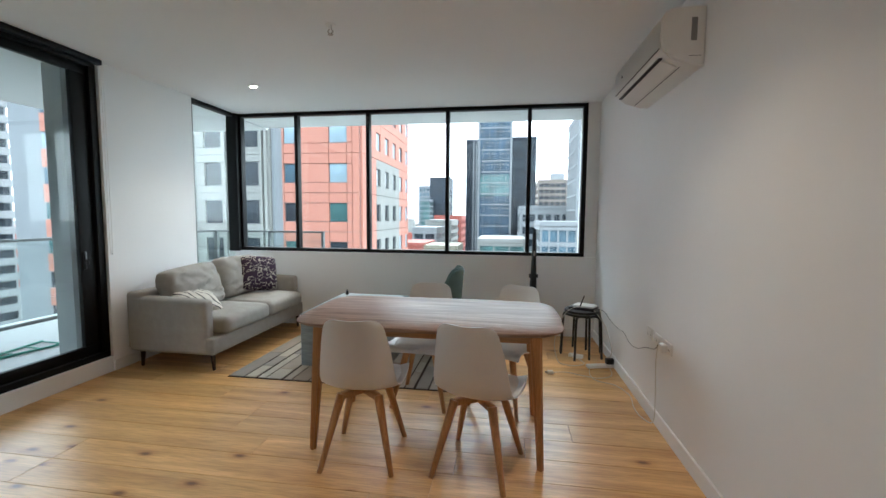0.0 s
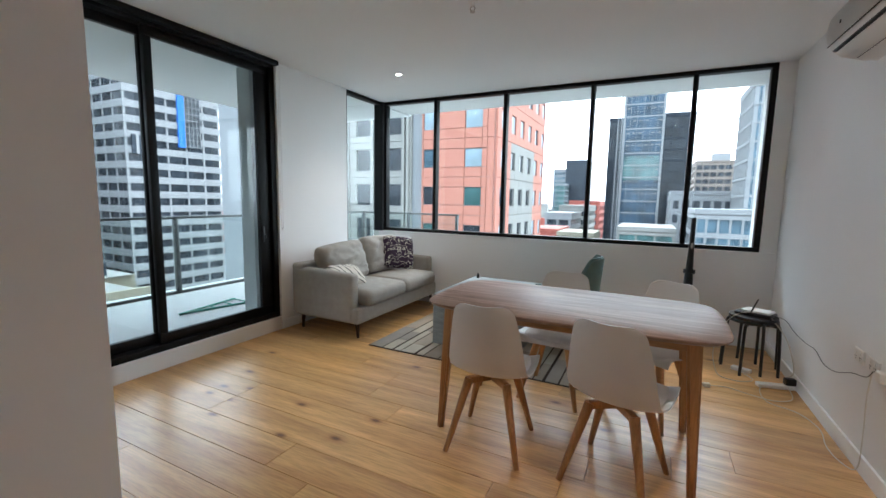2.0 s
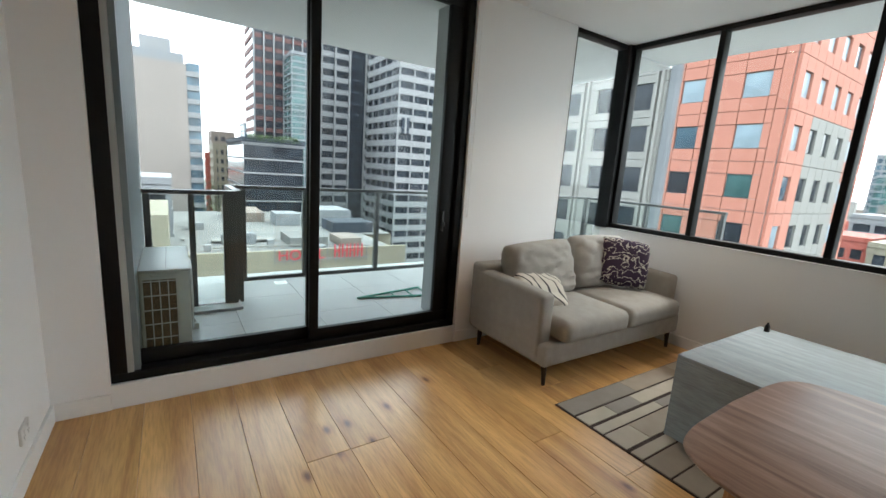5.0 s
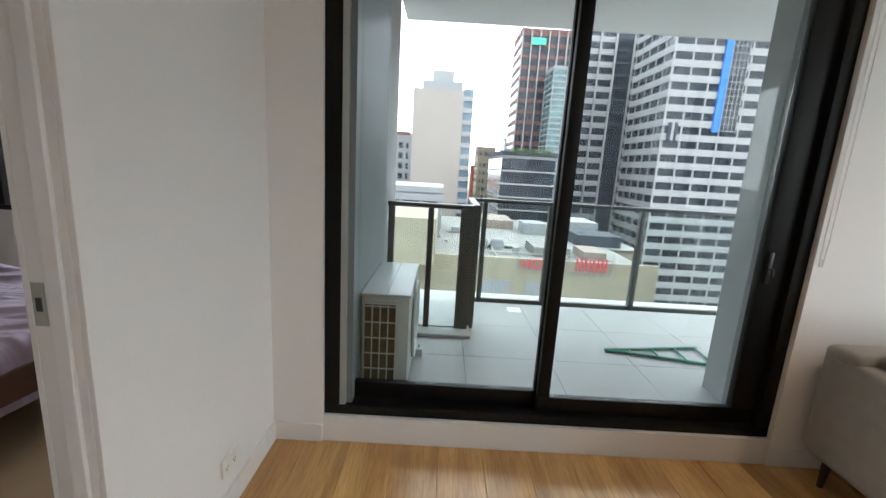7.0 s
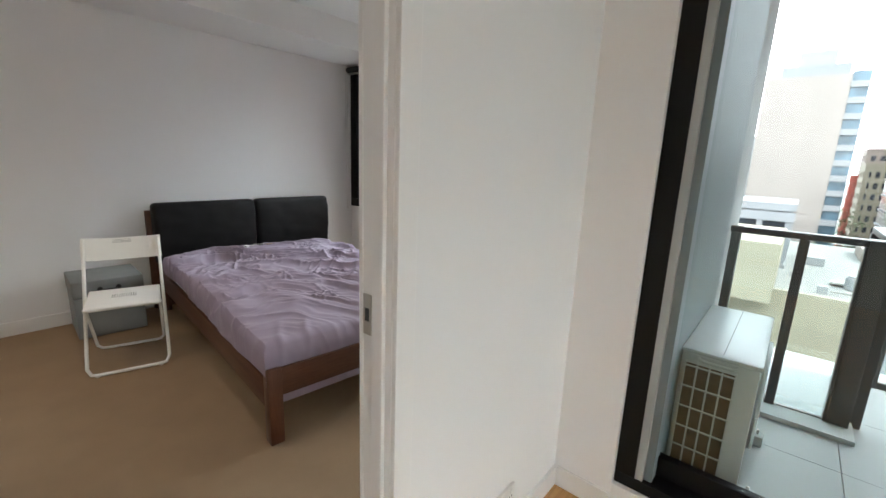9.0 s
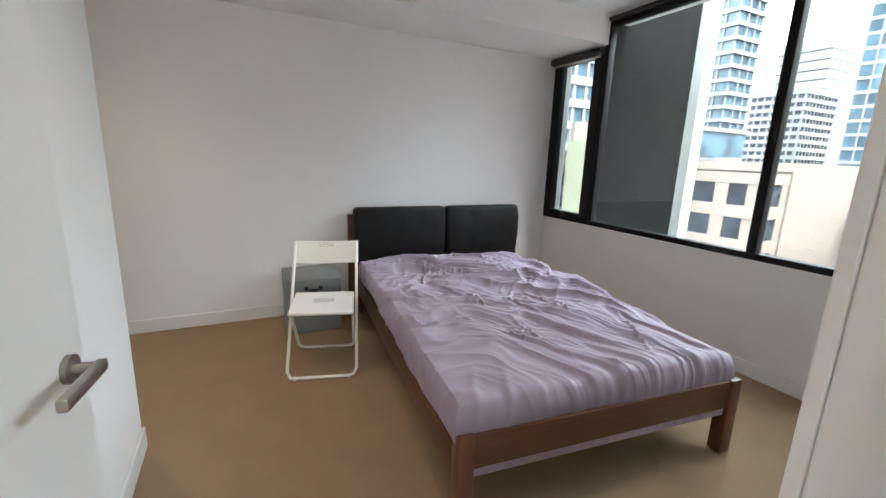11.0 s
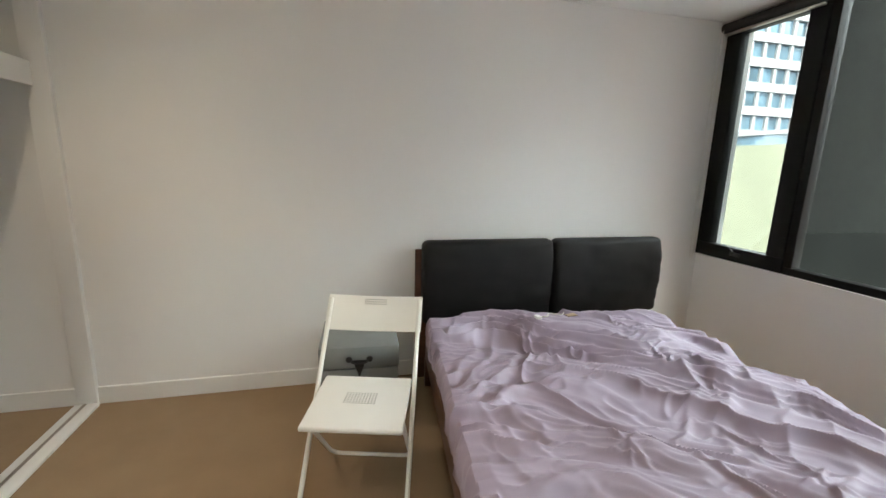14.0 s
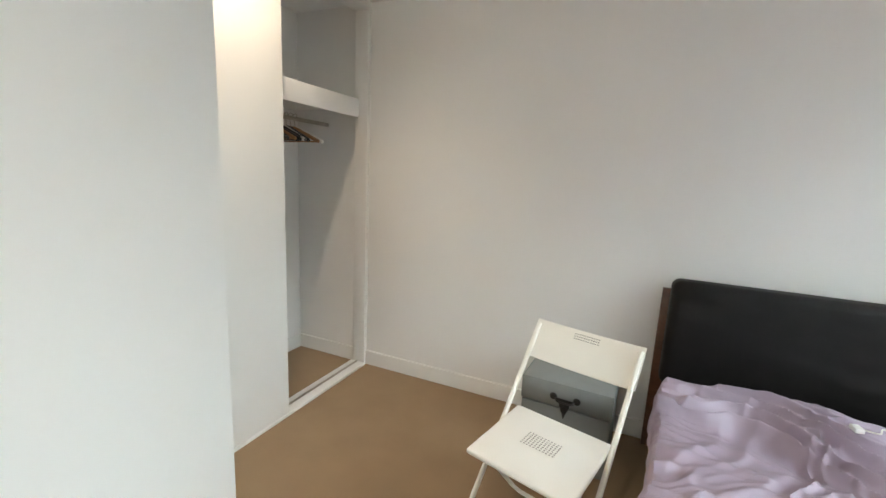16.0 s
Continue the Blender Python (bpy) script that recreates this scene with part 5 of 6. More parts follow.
def panelled(name, x0, x1, y0, y1, z1, label):
    """The near salmon building: separate panels with recessed joints, and framed windows."""
    t = thing(name, (0, 0, 0), label, "building")
    fh, ww, wh, gap = 3.65, 1.75, 1.75, .05
    part("body", bx(x0 + .25, x1 - .25, y0 + .25, y1, G0, z1 - .3), F_GREY, t, smooth=False)
    cache, win = {}, {}
    joined = bmesh.new()

    def panel(u0, u1, za, zb, side, mat, depth=.22, near=True, nm="panel"):
        w, h = u1 - u0 - gap, zb - za - gap
        if w <= 0 or h <= 0:
            return
        if not near:
            if side == "s":
                box(joined, u0 + gap / 2, u1 - gap / 2, y0, y0 + depth, za + gap / 2, zb - gap / 2)
            else:
                box(joined, x1 - depth, x1, u0 + gap / 2, u1 - gap / 2, za + gap / 2, zb - gap / 2)
            return
        key = (round(w, 2), round(h, 2), side, mat.name, depth, nm)
        if key not in cache:
            b = bx(0, w, 0, depth, 0, h) if side == "s" else bx(-depth, 0, 0, w, 0, h)
            cache[key] = finish(b, nm, mat, False)
        o = new(nm, cache[key])
        o.location = (u0 + gap / 2, y0, za + gap / 2) if side == "s" else (x1, u0 + gap / 2, za + gap / 2)
        o.parent = t

    def pane(u0, u1, za, zb, side, mat, back=.16, nm="window"):
        key = (round(u1 - u0, 2), round(zb - za, 2), side, mat.name)
        if key not in win:
            b = bmesh.new()
            w, h = u1 - u0, zb - za
            if side == "s":
                box(b, .04, w - .04, 0, .05, .04, h - .04)
            else:
                box(b, -.05, 0, .04, w - .04, .04, h - .04)
            win[key] = finish(b, nm, mat, False)
        o = new(nm, win[key])
        o.location = (u0, y0 + back, za) if side == "s" else (x1 - back, u0, za)
        o.parent = t
    rnd = random.Random(8)
    zc = [1.7 + fh * k for k in range(-8, 6)]
    # south side
    c = -14.6
    cols = []
    while c > x0 + 2:
        cols.append(c)
        c -= 4.5
    for z in zc:
        if z - fh / 2 > z1:
            continue
        near_z = -8 < z < 13
        a, b = z - wh / 2, z + wh / 2
        lo, hi = z - fh / 2, z + fh / 2
        panel(cols[0] + ww / 2, x1 - .9, lo, a, "s", F_ORANGE, near=near_z)
        panel(cols[0] + ww / 2, x1 - .9, a, b, "s", F_ORANGE, near=near_z)
        panel(cols[0] + ww / 2, x1 - .9, b, hi, "s", F_ORANGE, near=near_z)
        panel(x1 - .9, x1 - .23, lo, hi, "s", F_ORANGE, near=near_z, depth=.26)
        for i, cx in enumerate(cols):
            near = near_z and cx > -36
            bay = -34 < cx < -21.2 and z < 14
            if bay:
                continue
            panel(cx - ww / 2, cx + ww / 2, lo, a, "s", F_ORANGE, near=near)
            panel(cx - ww / 2, cx + ww / 2, b, hi, "s", F_ORANGE, near=near)
            # upper rows take the panes with the sky's reflection in their colour
            pane(cx - ww / 2, cx + ww / 2, a, b, "s", rnd.choice((W_SKY, W_SKY, W_BLUE)) if z > 4 else rnd.choice((W_DARK, W_TEAL, W_DARK, W_SKY)))
            if i + 1 < len(cols):
                l0, l1 = cols[i + 1] + ww / 2, cx - ww / 2
                if -34 < cols[i + 1] < -21.2 and z < 14:
                    l0 = l1 - .2
                for q0, q1 in ((lo, a), (a, b), (b, hi)):
                    panel(l0, l1, q0, q1, "s", F_ORANGE, near=near)
        # white bay
        if z < 14:
            bx0, bx1 = -34.0, -21.3
            panel(bx0, bx1, lo, a - .25, "s", F_STONE, near=near_z)
            panel(bx0, bx1, b + .25, hi, "s", F_STONE, near=near_z)
            k = bx1
            for j in range(3):
                u1 = k - 1.3 - j * 3.9
                u0 = u1 - 1.8
                panel(u1, u1 + (1.3 if j == 0 else 2.1), a - .25, b + .25, "s", F_STONE, near=near_z)
                pane(u0, u1, a - .25, b + .25, "s", W_DARK)
            panel(bx0, u0, a - .25, b + .25, "s", F_STONE, near=near_z)
    for x in (-21.65, -22.15, -25.4, -25.95, -29.3, -29.85, -33.8):
        part("pilaster", bx(x - .12, x + .12, y0 - .35, y0 - .002, G0, 14.4), F_STONE, t, smooth=False)
    part("bay_cap", bx(-34.0, -21.35, y0 - .4, y0 - .003, 14.41, 15.2), F_STONE, t, smooth=False)
    # east side
    rows = [y0 + 2.1 + 3.1 * k for k in range(6)]
    for z in zc:
        if z - fh / 2 > z1:
            continue
        near_z = -8 < z < 16
        a, b, lo, hi = z - wh / 2, z + wh / 2, z - fh / 2, z + fh / 2
        for i, cy in enumerate(rows):
            stone = i in (1, 2, 3) and z < 7
            m = F_STONE if stone else F_ORANGE
            w = .75
            panel(cy - w, cy + w, lo, a, "e", m, near=near_z)
            panel(cy - w, cy + w, b, hi, "e", m, near=near_z)
            pane(cy - w, cy + w, a, b, "e", W_DARK if stone else rnd.choice((W_SKY, W_SKY, W_BLUE)))
            n1 = rows[i + 1] - w if i + 1 < len(rows) else y1
            panel(cy + w, n1, lo, hi, "e", m, near=near_z)
        panel(y0 + .27, rows[0] - .75, lo, hi, "e", F_ORANGE, near=near_z)
    part("far_panels", joined, F_ORANGE, t, smooth=False, kind="stuff")
    part("parapet", bx(x0, x1, y0, y1, z1 - .29, z1 + .6), F_ORANGE, t, smooth=False)
    return t


# north
panelled("apartment_building", -51.4, -12.3, 38, 56.5, 24.0, "salmon panelled building with square windows and a pale stone bay")
tower("office_tower", -13.4, -6.8, 150, 170, 27.5, 3.4, .35, "dark glass office tower behind the construction tower", F_DARK, W_DARK, 2.2, .2, .1)
tt = tower("office_tower", -8.4, 2.4, 138, 150, 58, 3.5, .35, "tall blue-grey glass tower under construction", F_WHITE, W_NAVY, 1.7, .12, .1)
# small lights in the glass, drawn as pale painted boxes without any glow
me = finish(bx(-.35, .35, -.06, 0, 0, .35), "work_light", F_STONE, False)
rnd = random.Random(6)
for k in range(90):
    o = new("work_light", me)
    o.location, o.parent = (rnd.randrange(6) * 1.7 - 4.2, -6.12, 50 + 3.5 * (k % 15) + 1.9), tt
part("teal_storeys", bx(-4.7, 4.7, -6.05, -6.01, 56, 63), W_TEAL, tt, "band of teal glazed storeys", smooth=False)
part("edge_column", bx(4.85, 5.5, -6.35, -5.9, 0, 100), F_WHITE, tt, smooth=False)
part("edge_column", bx(-5.5, -4.85, -6.35, -5.9, 0, 100), F_WHITE, tt, smooth=False)
hs = thing("hoist_mast", (-9.3, 137, G0), "white lattice construction hoist mast beside the tower", "mast")
for dx in (-.5, .5):
    for dy in (-.5, .5):
        part("upright", bx(dx - .08, dx + .08, dy - .08, dy + .08, 0, 92), F_WHITE, hs, smooth=False)
me = finish(bx(-.55, .55, -.56, -.5, -.06, .06, m=pose(0, 0, 0, 0, 38, 0)), "brace", F_WHITE, False)
for k in range(60):
    o = new("brace", me)
    o.location, o.parent = (0, 0, 20 + 1.2 * k), hs
tower("office_tower", 2.6, 11.0, 152, 172, 28.5, 3.4, .35, "dark glass office tower with a stepped top", F_DARK, W_DARK, 2.2, .2, .1)
tower("office_tower", -63, -46, 348, 370, 33, 4, 1.2, "distant dark office tower with plain sides", F_DARK, W_DARK, 3, .8)
tower("office_tower", -75, -65, 360, 380, 27, 4, 1.4, "distant pale blue office tower", F_WHITE, W_BLUE, 3, .8)
tower("office_tower", -67, -60, 330, 350, 14, 4, .8, "distant low teal glass tower", F_GREY, W_TEAL, 3, .3)
cb_ = tower("office_building", 19.5, 42, 255, 285, 22.5, 3.6, 1.4, "unfinished beige concrete building with open floors and a crane", F_BEIGE, W_DARK, 3.2, .6)
part("roof_dome", bx(-3, 5, -4, 4, 71.4, 76), F_WHITE, cb_, smooth=False)
part("crane_mast", bx(.7, 1.1, -.2, .2, 76, 96), F_GREY, cb_, smooth=False)
tower("office_building", 4.8, 18.2, 120, 140, 3.6, 3.5, 1.5, "white office building with rows of dark windows", F_WHITE, W_DARK, 2.4, .7)
tower("office_building", 7.9, 18.6, 88, 104, -.4, 3.3, .9, "white office building with long glazed floors", F_WHITE, W_BLUE, 1.8, .35)
tower("office_building", -5.4, 5.4, 98, 116, -4.6, 3.3, .8, "grey and white office building with glazed floors", F_STONE, W_TEAL, 3.6, .35)
tower("office_tower", 17.4, 36, 104, 120, 25, 3.6, .5, "pale grey tower with vertical ribs", F_WHITE, W_BLUE, 1.5, .7)
tower("office_building", -33, -24, 150, 170, -3.5, 3.4, 1.5, "low white office building with wide windows", F_WHITE, W_DARK, 4, .8)
tower("brick_building", -31, -22, 118, 135, -7.2, 3.6, 1.6, "low red brick building with a flat roof", F_RED, W_DARK, 3, .9)
tower("brick_building", -36, -22, 215, 240, 1.0, 3.6, 1.6, "distant red brick building among low roofs", F_RED, W_DARK, 3, .9)
tower("office_building", -21, -12, 112, 126, -7.4, 3.4, 1.3, "low yellow-beige building with a flat roof", F_YELLOW, W_DARK, 3, .9)
tower("office_building", -33, -22, 175, 200, -1.0, 3.4, 1.5, "low grey building with small windows", F_STONE, W_DARK, 2.5, .8)

# west
b = tower("office_tower", -134, -121, -7.3, 6.1, 20.6, 3.6, 3.4, "tower with a blank cream concrete wall", F_BEIGE, W_DARK, 0)
part("blank_wall", bx(6.7, 6.95, -6.9, 6.85, 0, 69.6), facade_paint("cream_concrete_wall", (.22, .195, .178), .05), b, "blank cream concrete wall", smooth=False)
part("side_core", bx(-6, 6.6, 6.9, 9.6, 0, 70), W_BLUE, b, smooth=False)
me = finish(bx(6.61, 7.0, 6.9, 9.6, 0, 1.2), "balcony_band", F_WHITE, False)
for k in range(20):
    o = new("balcony_band", me)
    o.location, o.parent = (0, 0, 8 + 3.1 * k), b
part("plant_room", bx(-5, 5, -4.6, 6.5, 69.7, 72), F_GREY, b, smooth=False)
part("plant_room", bx(-4, 4, -2, 4, 72, 75), F_WHITE, b, smooth=False)
tower("office_building", -160, -145, -19, -9.4, 9.5, 3.4, 1.5, "white and grey building with rows of small windows", F_WHITE, W_DARK, 2.6, 1.0)
tower("office_building", -175, -165, -24, -12, 12, 3.4, 1.8, "distant brown building behind white flats", F_BROWN, W_DARK, 3, 1.0)
tower("apartment_block", -232, -215, 18, 27, 10.5, 3.3, 1.5, "distant beige building with stacked balconies", F_BEIGE, W_DARK, 3, 1.2)
tower("apartment_block", -190, -175, 15.5, 26.5, 4.5, 3.2, 1.5, "beige building with a regular grid of windows", F_YELLOW, W_DARK, 1.9, .9)
tower("brick_building", -196, -191, 14, 17, 1.0, 3.2, 1.6, "narrow red brick building", F_RED, W_DARK, 2, .9)
tower("office_tower", -330, -310, 44, 62, 22, 4, .6, "far pale blue glass tower", F_WHITE, W_BLUE, 4, .4)
br = tower("office_tower", -168, -152, 25.6, 44, 47, 3.6, 1.3, "tall dark tower with white vertical ribs and red-brown bands", F_BROWN, W_DARK, 0)
for k in range(7):
    part("rib", bx(8.2, 8.9, -9.2 + k * 3.0, -8.8 + k * 3.0, 0, 95), F_WHITE, br, smooth=False)
part("roof_sign", bx(8.9, 9.1, -6, -1.2, 90.6, 92.8), plain("green_sign", (.02, .35, .22), .5), br, "plain green sign shape", smooth=False)
tower("office_tower", -150, -140, 34.6, 43, 33, 1.8, .45, "slim teal glass tower with fine louvres", F_GREY, W_TEAL, 5, .3, .12)
pod = tower("office_building", -140, -108, 16.5, 30, 4.4, 3.3, .36, "dark glass podium with thin white floor lines", F_WHITE, W_DARK, 0, vis=-40)
part("roof_deck", bx(-16.3, 16.3, -7.1, 7.1, 52.7, 53.8), F_DARK, pod, smooth=False)
st_ = tower("office_tower", -185, -160, 49.6, 78, 66, 4.2, 1.9, "tall office tower striped in white bands and dark windows", F_WHITE, W_DARK, 0, .1, .15, vis=-45)
for y in (-14.1, -8.9, -3.4, 3.0, 9.6):
    part("rib", bx(12.5, 13.1, y - .35, y + .35, 0, 114), F_WHITE, st_, smooth=False)
# no real recess: its shade is this dark box on the face
part("recess_shade", bx(12.6, 13.0, -3.0, 2.6, 20, 114), W_DARK, st_, smooth=False)
# the white bands inside the recess, coloured dark for its shade
me = finish(bx(12.7, 13.07, -3.0, 2.6, 0, .9), "recess_band", F_DARK, False)
for k in range(22):
    o = new("recess_band", me)
    o.location, o.parent = (0, 0, 21 + 4.2 * k), st_
wb = tower("office_tower", -150, -125, 64, 91, 50, 4.0, 1.9, "white office tower with banded windows and a blue strip", F_WHITE, W_DARK, 5.2, .5, .2, vis=-45)
part("blue_strip", bx(12.5, 13.22, .3, 2.2, 63, 98), F_BLUE, wb, smooth=False)
part("glass_bay", bx(12.5, 13.17, 2.21, 7.0, 63, 98), W_DARK, wb, smooth=False)
# nothing is cut out: a dark box on the face gives the notch's shade
part("notch_shade", bx(12.5, 13.18, -12.2, -9.6, 60, 65), F_DARK, wb, "notch whose shade is drawn as a dark box", smooth=False)
part("opening_pier", bx(13.185, 13.35, -11.3, -10.6, 60, 65), F_WHITE, wb, smooth=False)
me = finish(bx(13.175, 13.25, 2.21, 7.0, 0, .14), "glazing_bar", F_WHITE, False)
for k in range(19):
    o = new("glazing_bar", me)
    o.location, o.parent = (0, 0, 63.4 + 1.9 * k), wb
me = finish(bx(13.175, 13.26, -.06, .06, 63, 98), "glazing_bar", F_WHITE, False)
for k in range(5):
    o = new("glazing_bar", me)
    o.location, o.parent = (0, 2.3 + 1.15 * k, 0), wb

# the flat-roofed building below
hb_ = thing("hotel_building", (0, 0, 0), "low beige building with a flat roof and red rooftop letters", "building")
part("walls", bx(-65, -50, -14, 29, G0, -10.2), F_YELLOW, hb_, smooth=False)
part("rear_wing", bx(-96, -65.02, -14, 34, G0, -10.2), F_YELLOW, hb_, smooth=False)
part("roof", bx(-64.5, -50.5, -13.5, 28.5, -10.19, -10.05), F_ROOF, hb_, smooth=False)
part("roof", bx(-95.5, -64.52, -13.5, 33.5, -10.19, -10.05), F_ROOF, hb_, smooth=False)
part("parapet", bx(-50.5, -50, -14, 29, -10.19, -9.2), F_YELLOW, hb_, smooth=False)
part("upper_block", bx(-62, -47, -8, 1.7, -10.0, -4.6), F_YELLOW, hb_, smooth=False)
part("lower_wing", bx(-49.9, -30, -20, 5.0, G0, -16.5), F_STONE, hb_, smooth=False)
part("pool", bx(-44, -38, 0, 3.4, -16.49, -16.35), plain("pool_water", (.05, .38, .36), .1), hb_, "small turquoise rooftop pool", smooth=False)
for y in (7.5, 13.0):
    part("window", bx(-49.99, -49.9, y, y + 3.6, -15.6, -12.0), F_GREY, hb_, smooth=False)
for (a0, a1, c0_, c1_, z, mt) in ((-82, -74, 23, 30, -7.2, F_GREY), (-62, -56, 15, 20, -8.8, F_ROOF), (-72, -66, 24, 31, -8.3, F_DARK), (-60, -55, 21.5, 24.5, -8.9, F_BEIGE), (-90, -80, 10, 16, -8.4, F_BEIGE), (-74, -72, 4, 6, -9.0, F_WHITE), (-80, -75, 17, 21, -8.0, F_GREY), (-58, -57, 12.4, 13.2, -9.2, F_WHITE), (-56.2, -55.5, 5, 5.8, -9.3, F_WHITE), (-54.5, -53.5, 16.5, 19, -9.5, F_GREY)):
    part("roof_unit", bx(a0, a1, c0_, c1_, -10.04, z), mt, hb_, smooth=False)
for a0, a1, c0_, c1_ in ((-64.9, -62, 3, 3.25), (-64, -51, 9.5, 9.7), (-62, -60.5, 6.2, 14), (-56, -55.8, 6, 20)):
    part("roof_pipe", bx(a0, a1, c0_, c1_, -9.85, -9.65), F_STONE, hb_, smooth=False)
for y in (10.5, 8.2):
    bm = bmesh.new()
    tube(bm, [(-60, y, -10.0), (-60, y, -8.8)], 1.0, n=20)
    tube(bm, [(-60, y, -8.79), (-60, y, -8.6)], .8, n=20)
    part("roof_fan", bm, F_GREY, hb_)
sg = thing("rooftop_letters", pose(-49.6, 12.1, -10.3, 90, 0, 90), "red outlined rooftop letters on a light steel frame", "sign")
cu = bpy.data.curves.new("letters", "FONT")
cu.body, cu.size, cu.extrude, cu.offset = "HOTEL", 1.75, .08, -.01
RED = plain("red_neon_letter", (.45, .03, .045), .5)
cu.materials.append(RED)
tx = new("letters_tmp", cu)
me = bpy.data.meshes.new_from_object(tx.evaluated_get(bpy.context.evaluated_depsgraph_get()))
bpy.data.objects.remove(tx)
lt = new("word", me)
lt.parent = sg
for k in range(4):
    x = 6.7 + k * 1.0
    part("letter_shape", bx(x, x + .16, 0, 1.7, -.05, .05), RED, sg, smooth=False)
    part("letter_shape", bx(x + .56, x + .72, 0, 1.7, -.05, .05), RED, sg, smooth=False)
    part("letter_shape", bx(x + .17, x + .55, .78, .94, -.05, .05), RED, sg, smooth=False)
for k in range(12):
    part("frame_bar", bx(-.3 + k * 1.03, -.22 + k * 1.03, -.6, 1.5, -.25, -.15), F_GREY, sg, smooth=False)
part("frame_rail", bx(-.3, 11.4, -.12, -.02, -.14, -.06), F_GREY, sg, smooth=False)
part("frame_rail", bx(-.3, 11.4, 1.4, 1.48, -.14, -.06), F_GREY, sg, smooth=False)

# south-west
sb = tower("office_building", -72, -48, -60.8, -21.8, 1.2, 3.55, 1.3, "beige rendered office building with large square windows", F_BEIGE, W_DARK, 3.9, 1.4, vis=-30)
part("blank_bay", bx(12.0, 13.6, -7, 11.5, 0, 52.5), facade_paint("olive_render", (.115, .12, .08)), sb, "plain olive rendered wall bay", smooth=False)
part("blank_side", bx(-7.4, 7.6, 19.3, 19.85, 0, 49.2), F_BEIGE, sb, smooth=False)
part("roof_room", bx(-8, 6, -16, 6, 50.9, 54.2), W_BLUE, sb, smooth=False)
part("roof_room", bx(-8.3, 6.3, -16.3, 6.3, 54.21, 54.7), F_WHITE, sb, smooth=False)
part("roof_room", bx(6.5, 11.5, -18, -8, 50.9, 55.5), F_BEIGE, sb, smooth=False)
pl_ = thing("roof_plant", (-40, -14.5, -9.5), "row of pale rooftop cooling units", "cooling units")
for k in range(7):
    part("unit", bx(-4, -1.6, -8 + k * 2.4, -6 + k * 2.4, 0, 1.8), F_STONE, pl_, smooth=False)
    bm = bmesh.new()
    tube(bm, [(-2.8, -7 + k * 2.4, 1.81), (-2.8, -7 + k * 2.4, 2.05)], .75, n=16)
    part("fan", bm, F_GREY, pl_)
tower("office_building", -47.5, -30, -28, -6, -10.0, 3.4, 1.4, "low pale building carrying cooling units", F_STONE, W_DARK, 3, .8, vis=-30)
tower("apartment_block", -75, -46, -90, -50.5, 34, 3.3, 1.2, "white apartment block with a grid of glazed balconies", F_GREY, W_BLUE, 2.4, .5, .5, vis=-30)
tower("apartment_tower", -122, -112, -75, -66, 52, 3.2, .9, "slim blue glass tower with white balcony edges", F_WHITE, W_BLUE, 3, .3, .6)
tower("apartment_tower", -190, -168, -91, -74.5, 27, 2.6, 1.2, "white apartment tower with rows of balconies", F_WHITE, W_DARK, 2.2, .5, .5)
tower("apartment_tower", -225, -205, -104, -86, 50, 3.6, 3.0, "pale blank tower behind the apartment tower", F_WHITE, W_DARK, 0)
tower("office_tower", -170, -150, -56, -40, 80, 3.6, .8, "pale blue glass tower with a white frame", F_WHITE, W_BLUE, 3, .4)
tower("office_building", -80, -66.5, -20, 2, -3.0, 3.3, 1.3, "grey office building with dark window bands", F_GREY, W_DARK, 3, .6, vis=-30)

# ground and distance
bm = bmesh.new()
tube(bm, [(0, 0, G0 - 1), (0, 0, G0)], 4000, n=64)
tagged(new("ground", finish(bm, "ground", plain("city_ground", (.12, .125, .12), .9, var=.3, scale=.02, fine=.2, relief=.1), False)), kind="structure")


def far_city():
    rnd = random.Random(21)
    bms = [bmesh.new() for _ in range(4)]
    for k in range(520):
        a = rnd.uniform(radians(-140), radians(25))
        r = rnd.uniform(230, 1500)
        if radians(-130) < a < radians(-60) and r < 330:
            continue
        x, y, s = math.sin(a) * r, math.cos(a) * r, rnd.uniform(8, 26)
        h = rnd.uniform(6, 26) + (rnd.random() < .05) * 25
        box(rnd.choice(bms), x - s, x + s, y - s * .7, y + s * .7, G0 - .5, G0 + h)
    for b, m in zip(bms, (F_STONE, F_BEIGE, F_RED, F_GREY)):
        tagged(new("far_roofs", finish(b, "far_roofs", m, False)), "distant low city roofs", "buildings", kind="stuff")


far_city()


def tree(x, y, z, h, seed):
    rnd = random.Random(seed)
    t = thing("tree", (x, y, z), "green street tree between the buildings", "tree", "street trees")
    bm = bmesh.new()
    tube(bm, [(0, 0, 0), (.1, 0, h * .3), (0, .1, h * .55)], .22, .1, 8)
    for k in range(5):
        a = k * 1.26
        tube(bm, [(0, 0, h * (.3 + .04 * k)), (math.cos(a) * h * .22, math.sin(a) * h * .22, h * .65)], .09, .03, 6)
    part("trunk", bm, DARKWOOD, t)
    bm = bmesh.new()
    for k in range(420):
        a, b, r = rnd.uniform(0, 6.28), rnd.uniform(-1, 1), h * .34 * rnd.random() ** .4
        c = Vector((math.cos(a) * math.sqrt(1 - b * b) * r, math.sin(a) * math.sqrt(1 - b * b) * r, h * .68 + b * r * .9))
        c += Vector((noise.noise(c), noise.noise(c + Vector((5, 0, 0))), 0)) * h * .12
        s = rnd.uniform(.15, .4)
        vs = [bm.verts.new(c + Vector((rnd.uniform(-s, s), rnd.uniform(-s, s), rnd.uniform(-s, s)))) for _ in range(4)]
        bm.faces.new(vs[:3])
        bm.faces.new(vs[1:])
    part("crown", bm, LEAF, t, smooth=False)


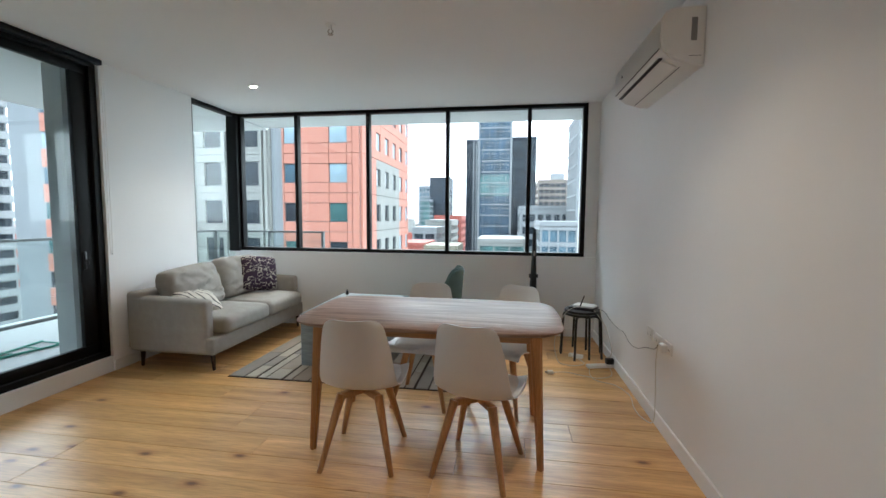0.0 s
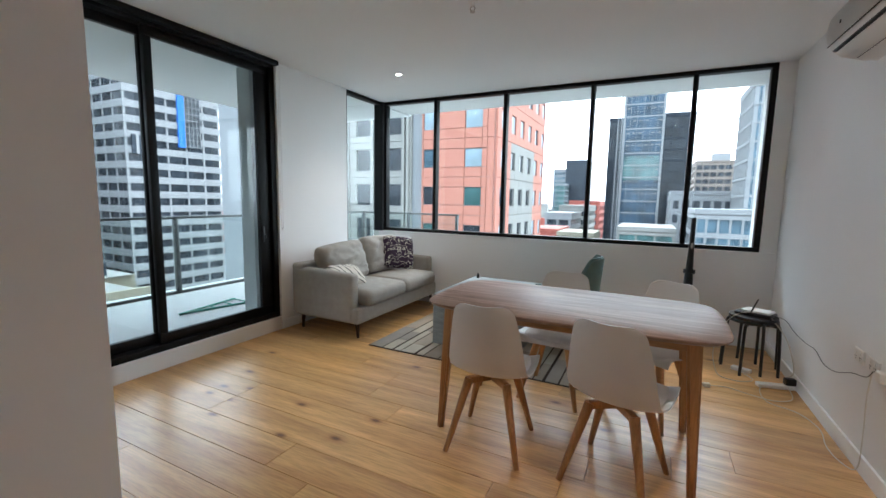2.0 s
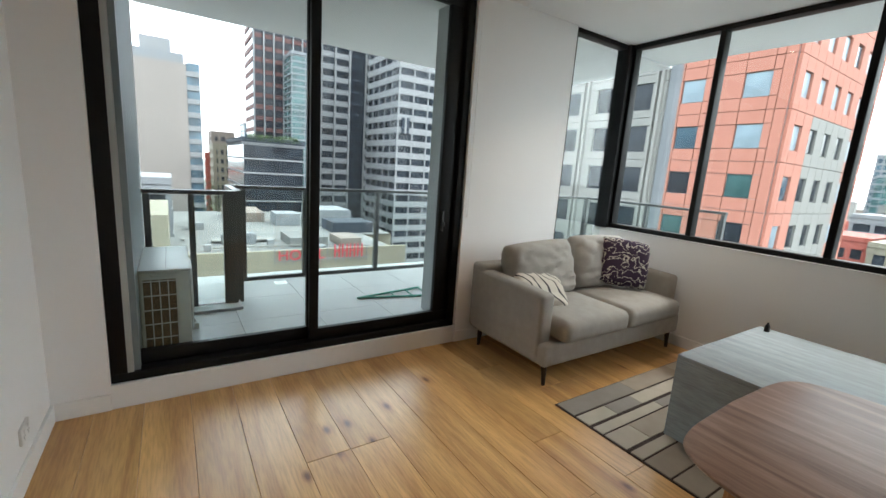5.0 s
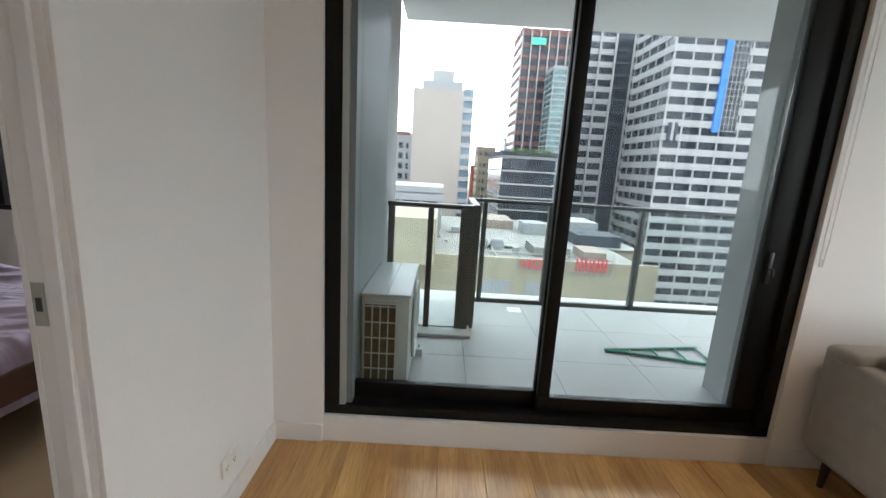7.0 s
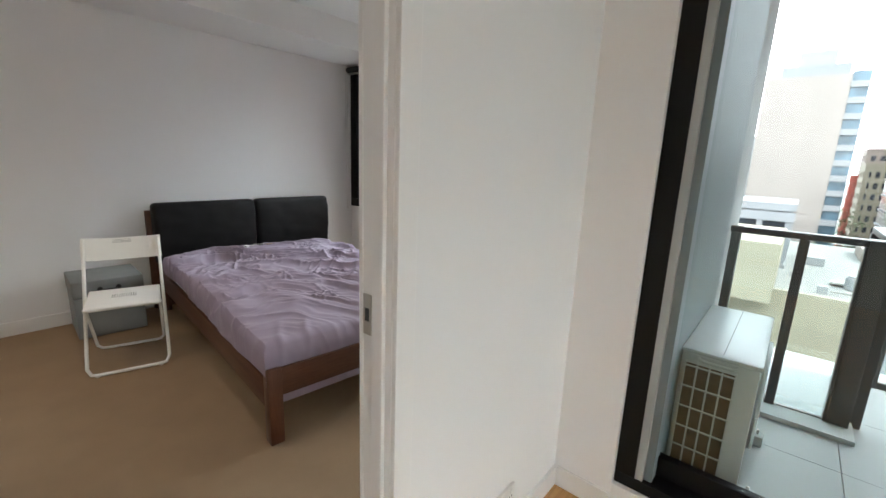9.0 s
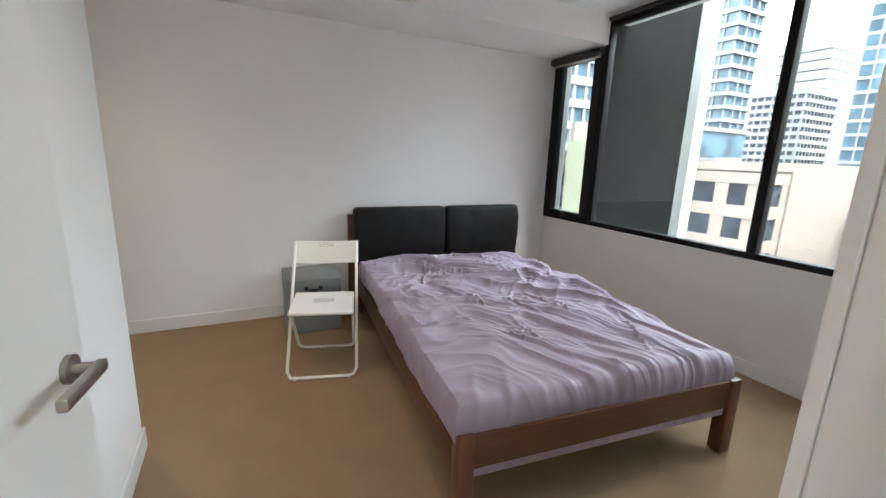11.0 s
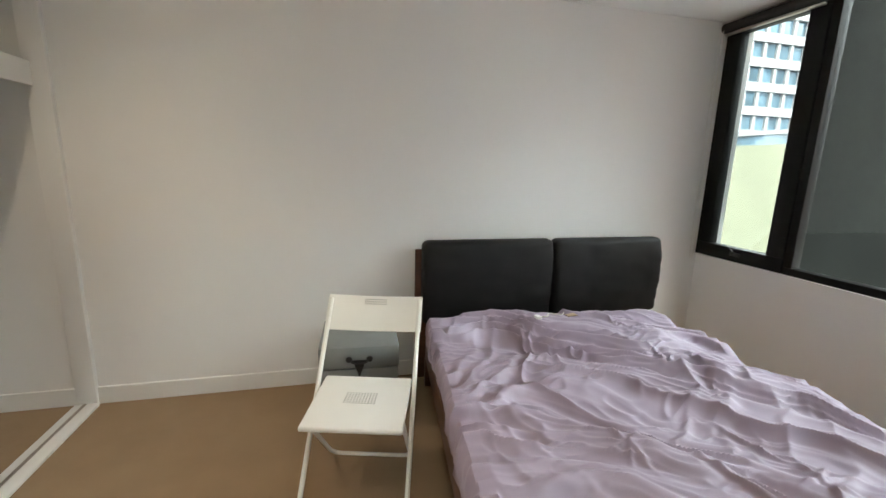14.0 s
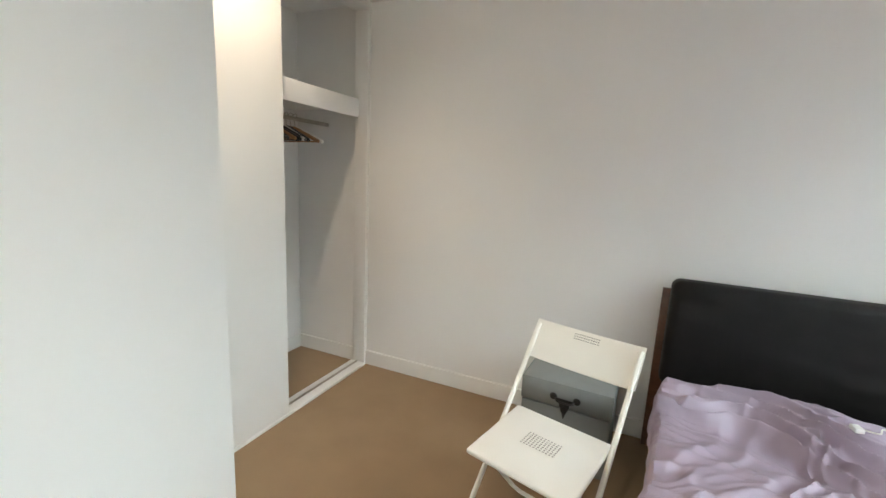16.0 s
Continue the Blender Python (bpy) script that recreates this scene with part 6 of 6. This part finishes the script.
for i, (x, y, z, h) in enumerate(((-104, 9, -22, 13), (-102, 15, -22, 11), (-100, 19, -21, 9), (-150, 12, -20, 14), (-106, 4, -22, 9))):
    tree(x, y, z, h, i)
bm = bmesh.new()
rnd = random.Random(3)
for k in range(900):
    c = Vector((rnd.uniform(-110, -107.4), rnd.uniform(17.5, 29), 5.2 + rnd.random() * rnd.choice((.5, 1.3))))
    vs = [bm.verts.new(c + Vector([rnd.uniform(-.3, .3) for _ in range(3)])) for _ in range(4)]
    bm.faces.new(vs[:3])
    bm.faces.new(vs[1:])
tagged(new("roof_hedge", finish(bm, "roof_hedge", LEAF, False)), "planting along the podium roof", "hedge", kind="stuff")


# floor boards
def floor_boards():
    rnd = random.Random(4)
    W = 0.22
    fl = bpy.data.objects["floor"]
    cache = {}

    def board(x0, x1, y0, y1):
        key = (round(x1 - x0, 2), round(y1 - y0, 2))
        if key not in cache:
            bm = bmesh.new()
            box(bm, 0.0006, x1 - x0 - 0.0006, 0.0006, y1 - y0 - 0.0006, -0.0155, 0)
            top = [e for e in bm.edges if all(v.co.z > -0.001 for v in e.verts)]
            bmesh.ops.bevel(bm, geom=top, offset=0.0018, segments=1, affect="EDGES")
            cache[key] = finish(bm, "plank", OAK, False)
        ob = new("plank", cache[key])
        ob.location = (x0, y0, rnd.uniform(-0.0004, 0.0002))
        ob.parent = fl

    y = -3.0
    while y < YN - 0.05:
        xa, xb = (0.60, XE) if y < -0.5 else ((-0.36, XE) if y < 1.5 else (XW, XE))
        y1 = min(y + W, YN - 0.03)
        if y < -0.5 < y1:
            y1 = -0.5
        if y < 1.5 < y1:
            y1 = 1.5
        x = xa
        first = rnd.choice((0.5, 0.9, 1.3, 1.7, 2.0))
        while x < xb - 0.02:
            x1 = min(xb, x + first)
            if xb - x1 < 0.3:
                x1 = xb
            board(x, x1, y, y1)
            x, first = x1, rnd.choice((1.9, 1.9, 2.2, 1.2))
        y = y1


floor_boards()


def balcony_tiles():
    slab = bpy.data.objects["balcony_slab"]
    bm = bx(0.0015, 0.5985, 0.0015, 0.5985, 0.0, 0.014)
    me = finish(bm, "tile", TILE, False)
    for i in range(4):
        for j in range(10):
            x, y = -2.785 - 0.6 * (i + 1), 1.94 + 0.6 * j
            if x < -4.75 - 0.5 or y > 7.6:
                continue
            if x < -4.7:
                continue
            ob = new("tile", me)
            ob.location = (x, y, 0.086)
            ob.parent = slab


balcony_tiles()
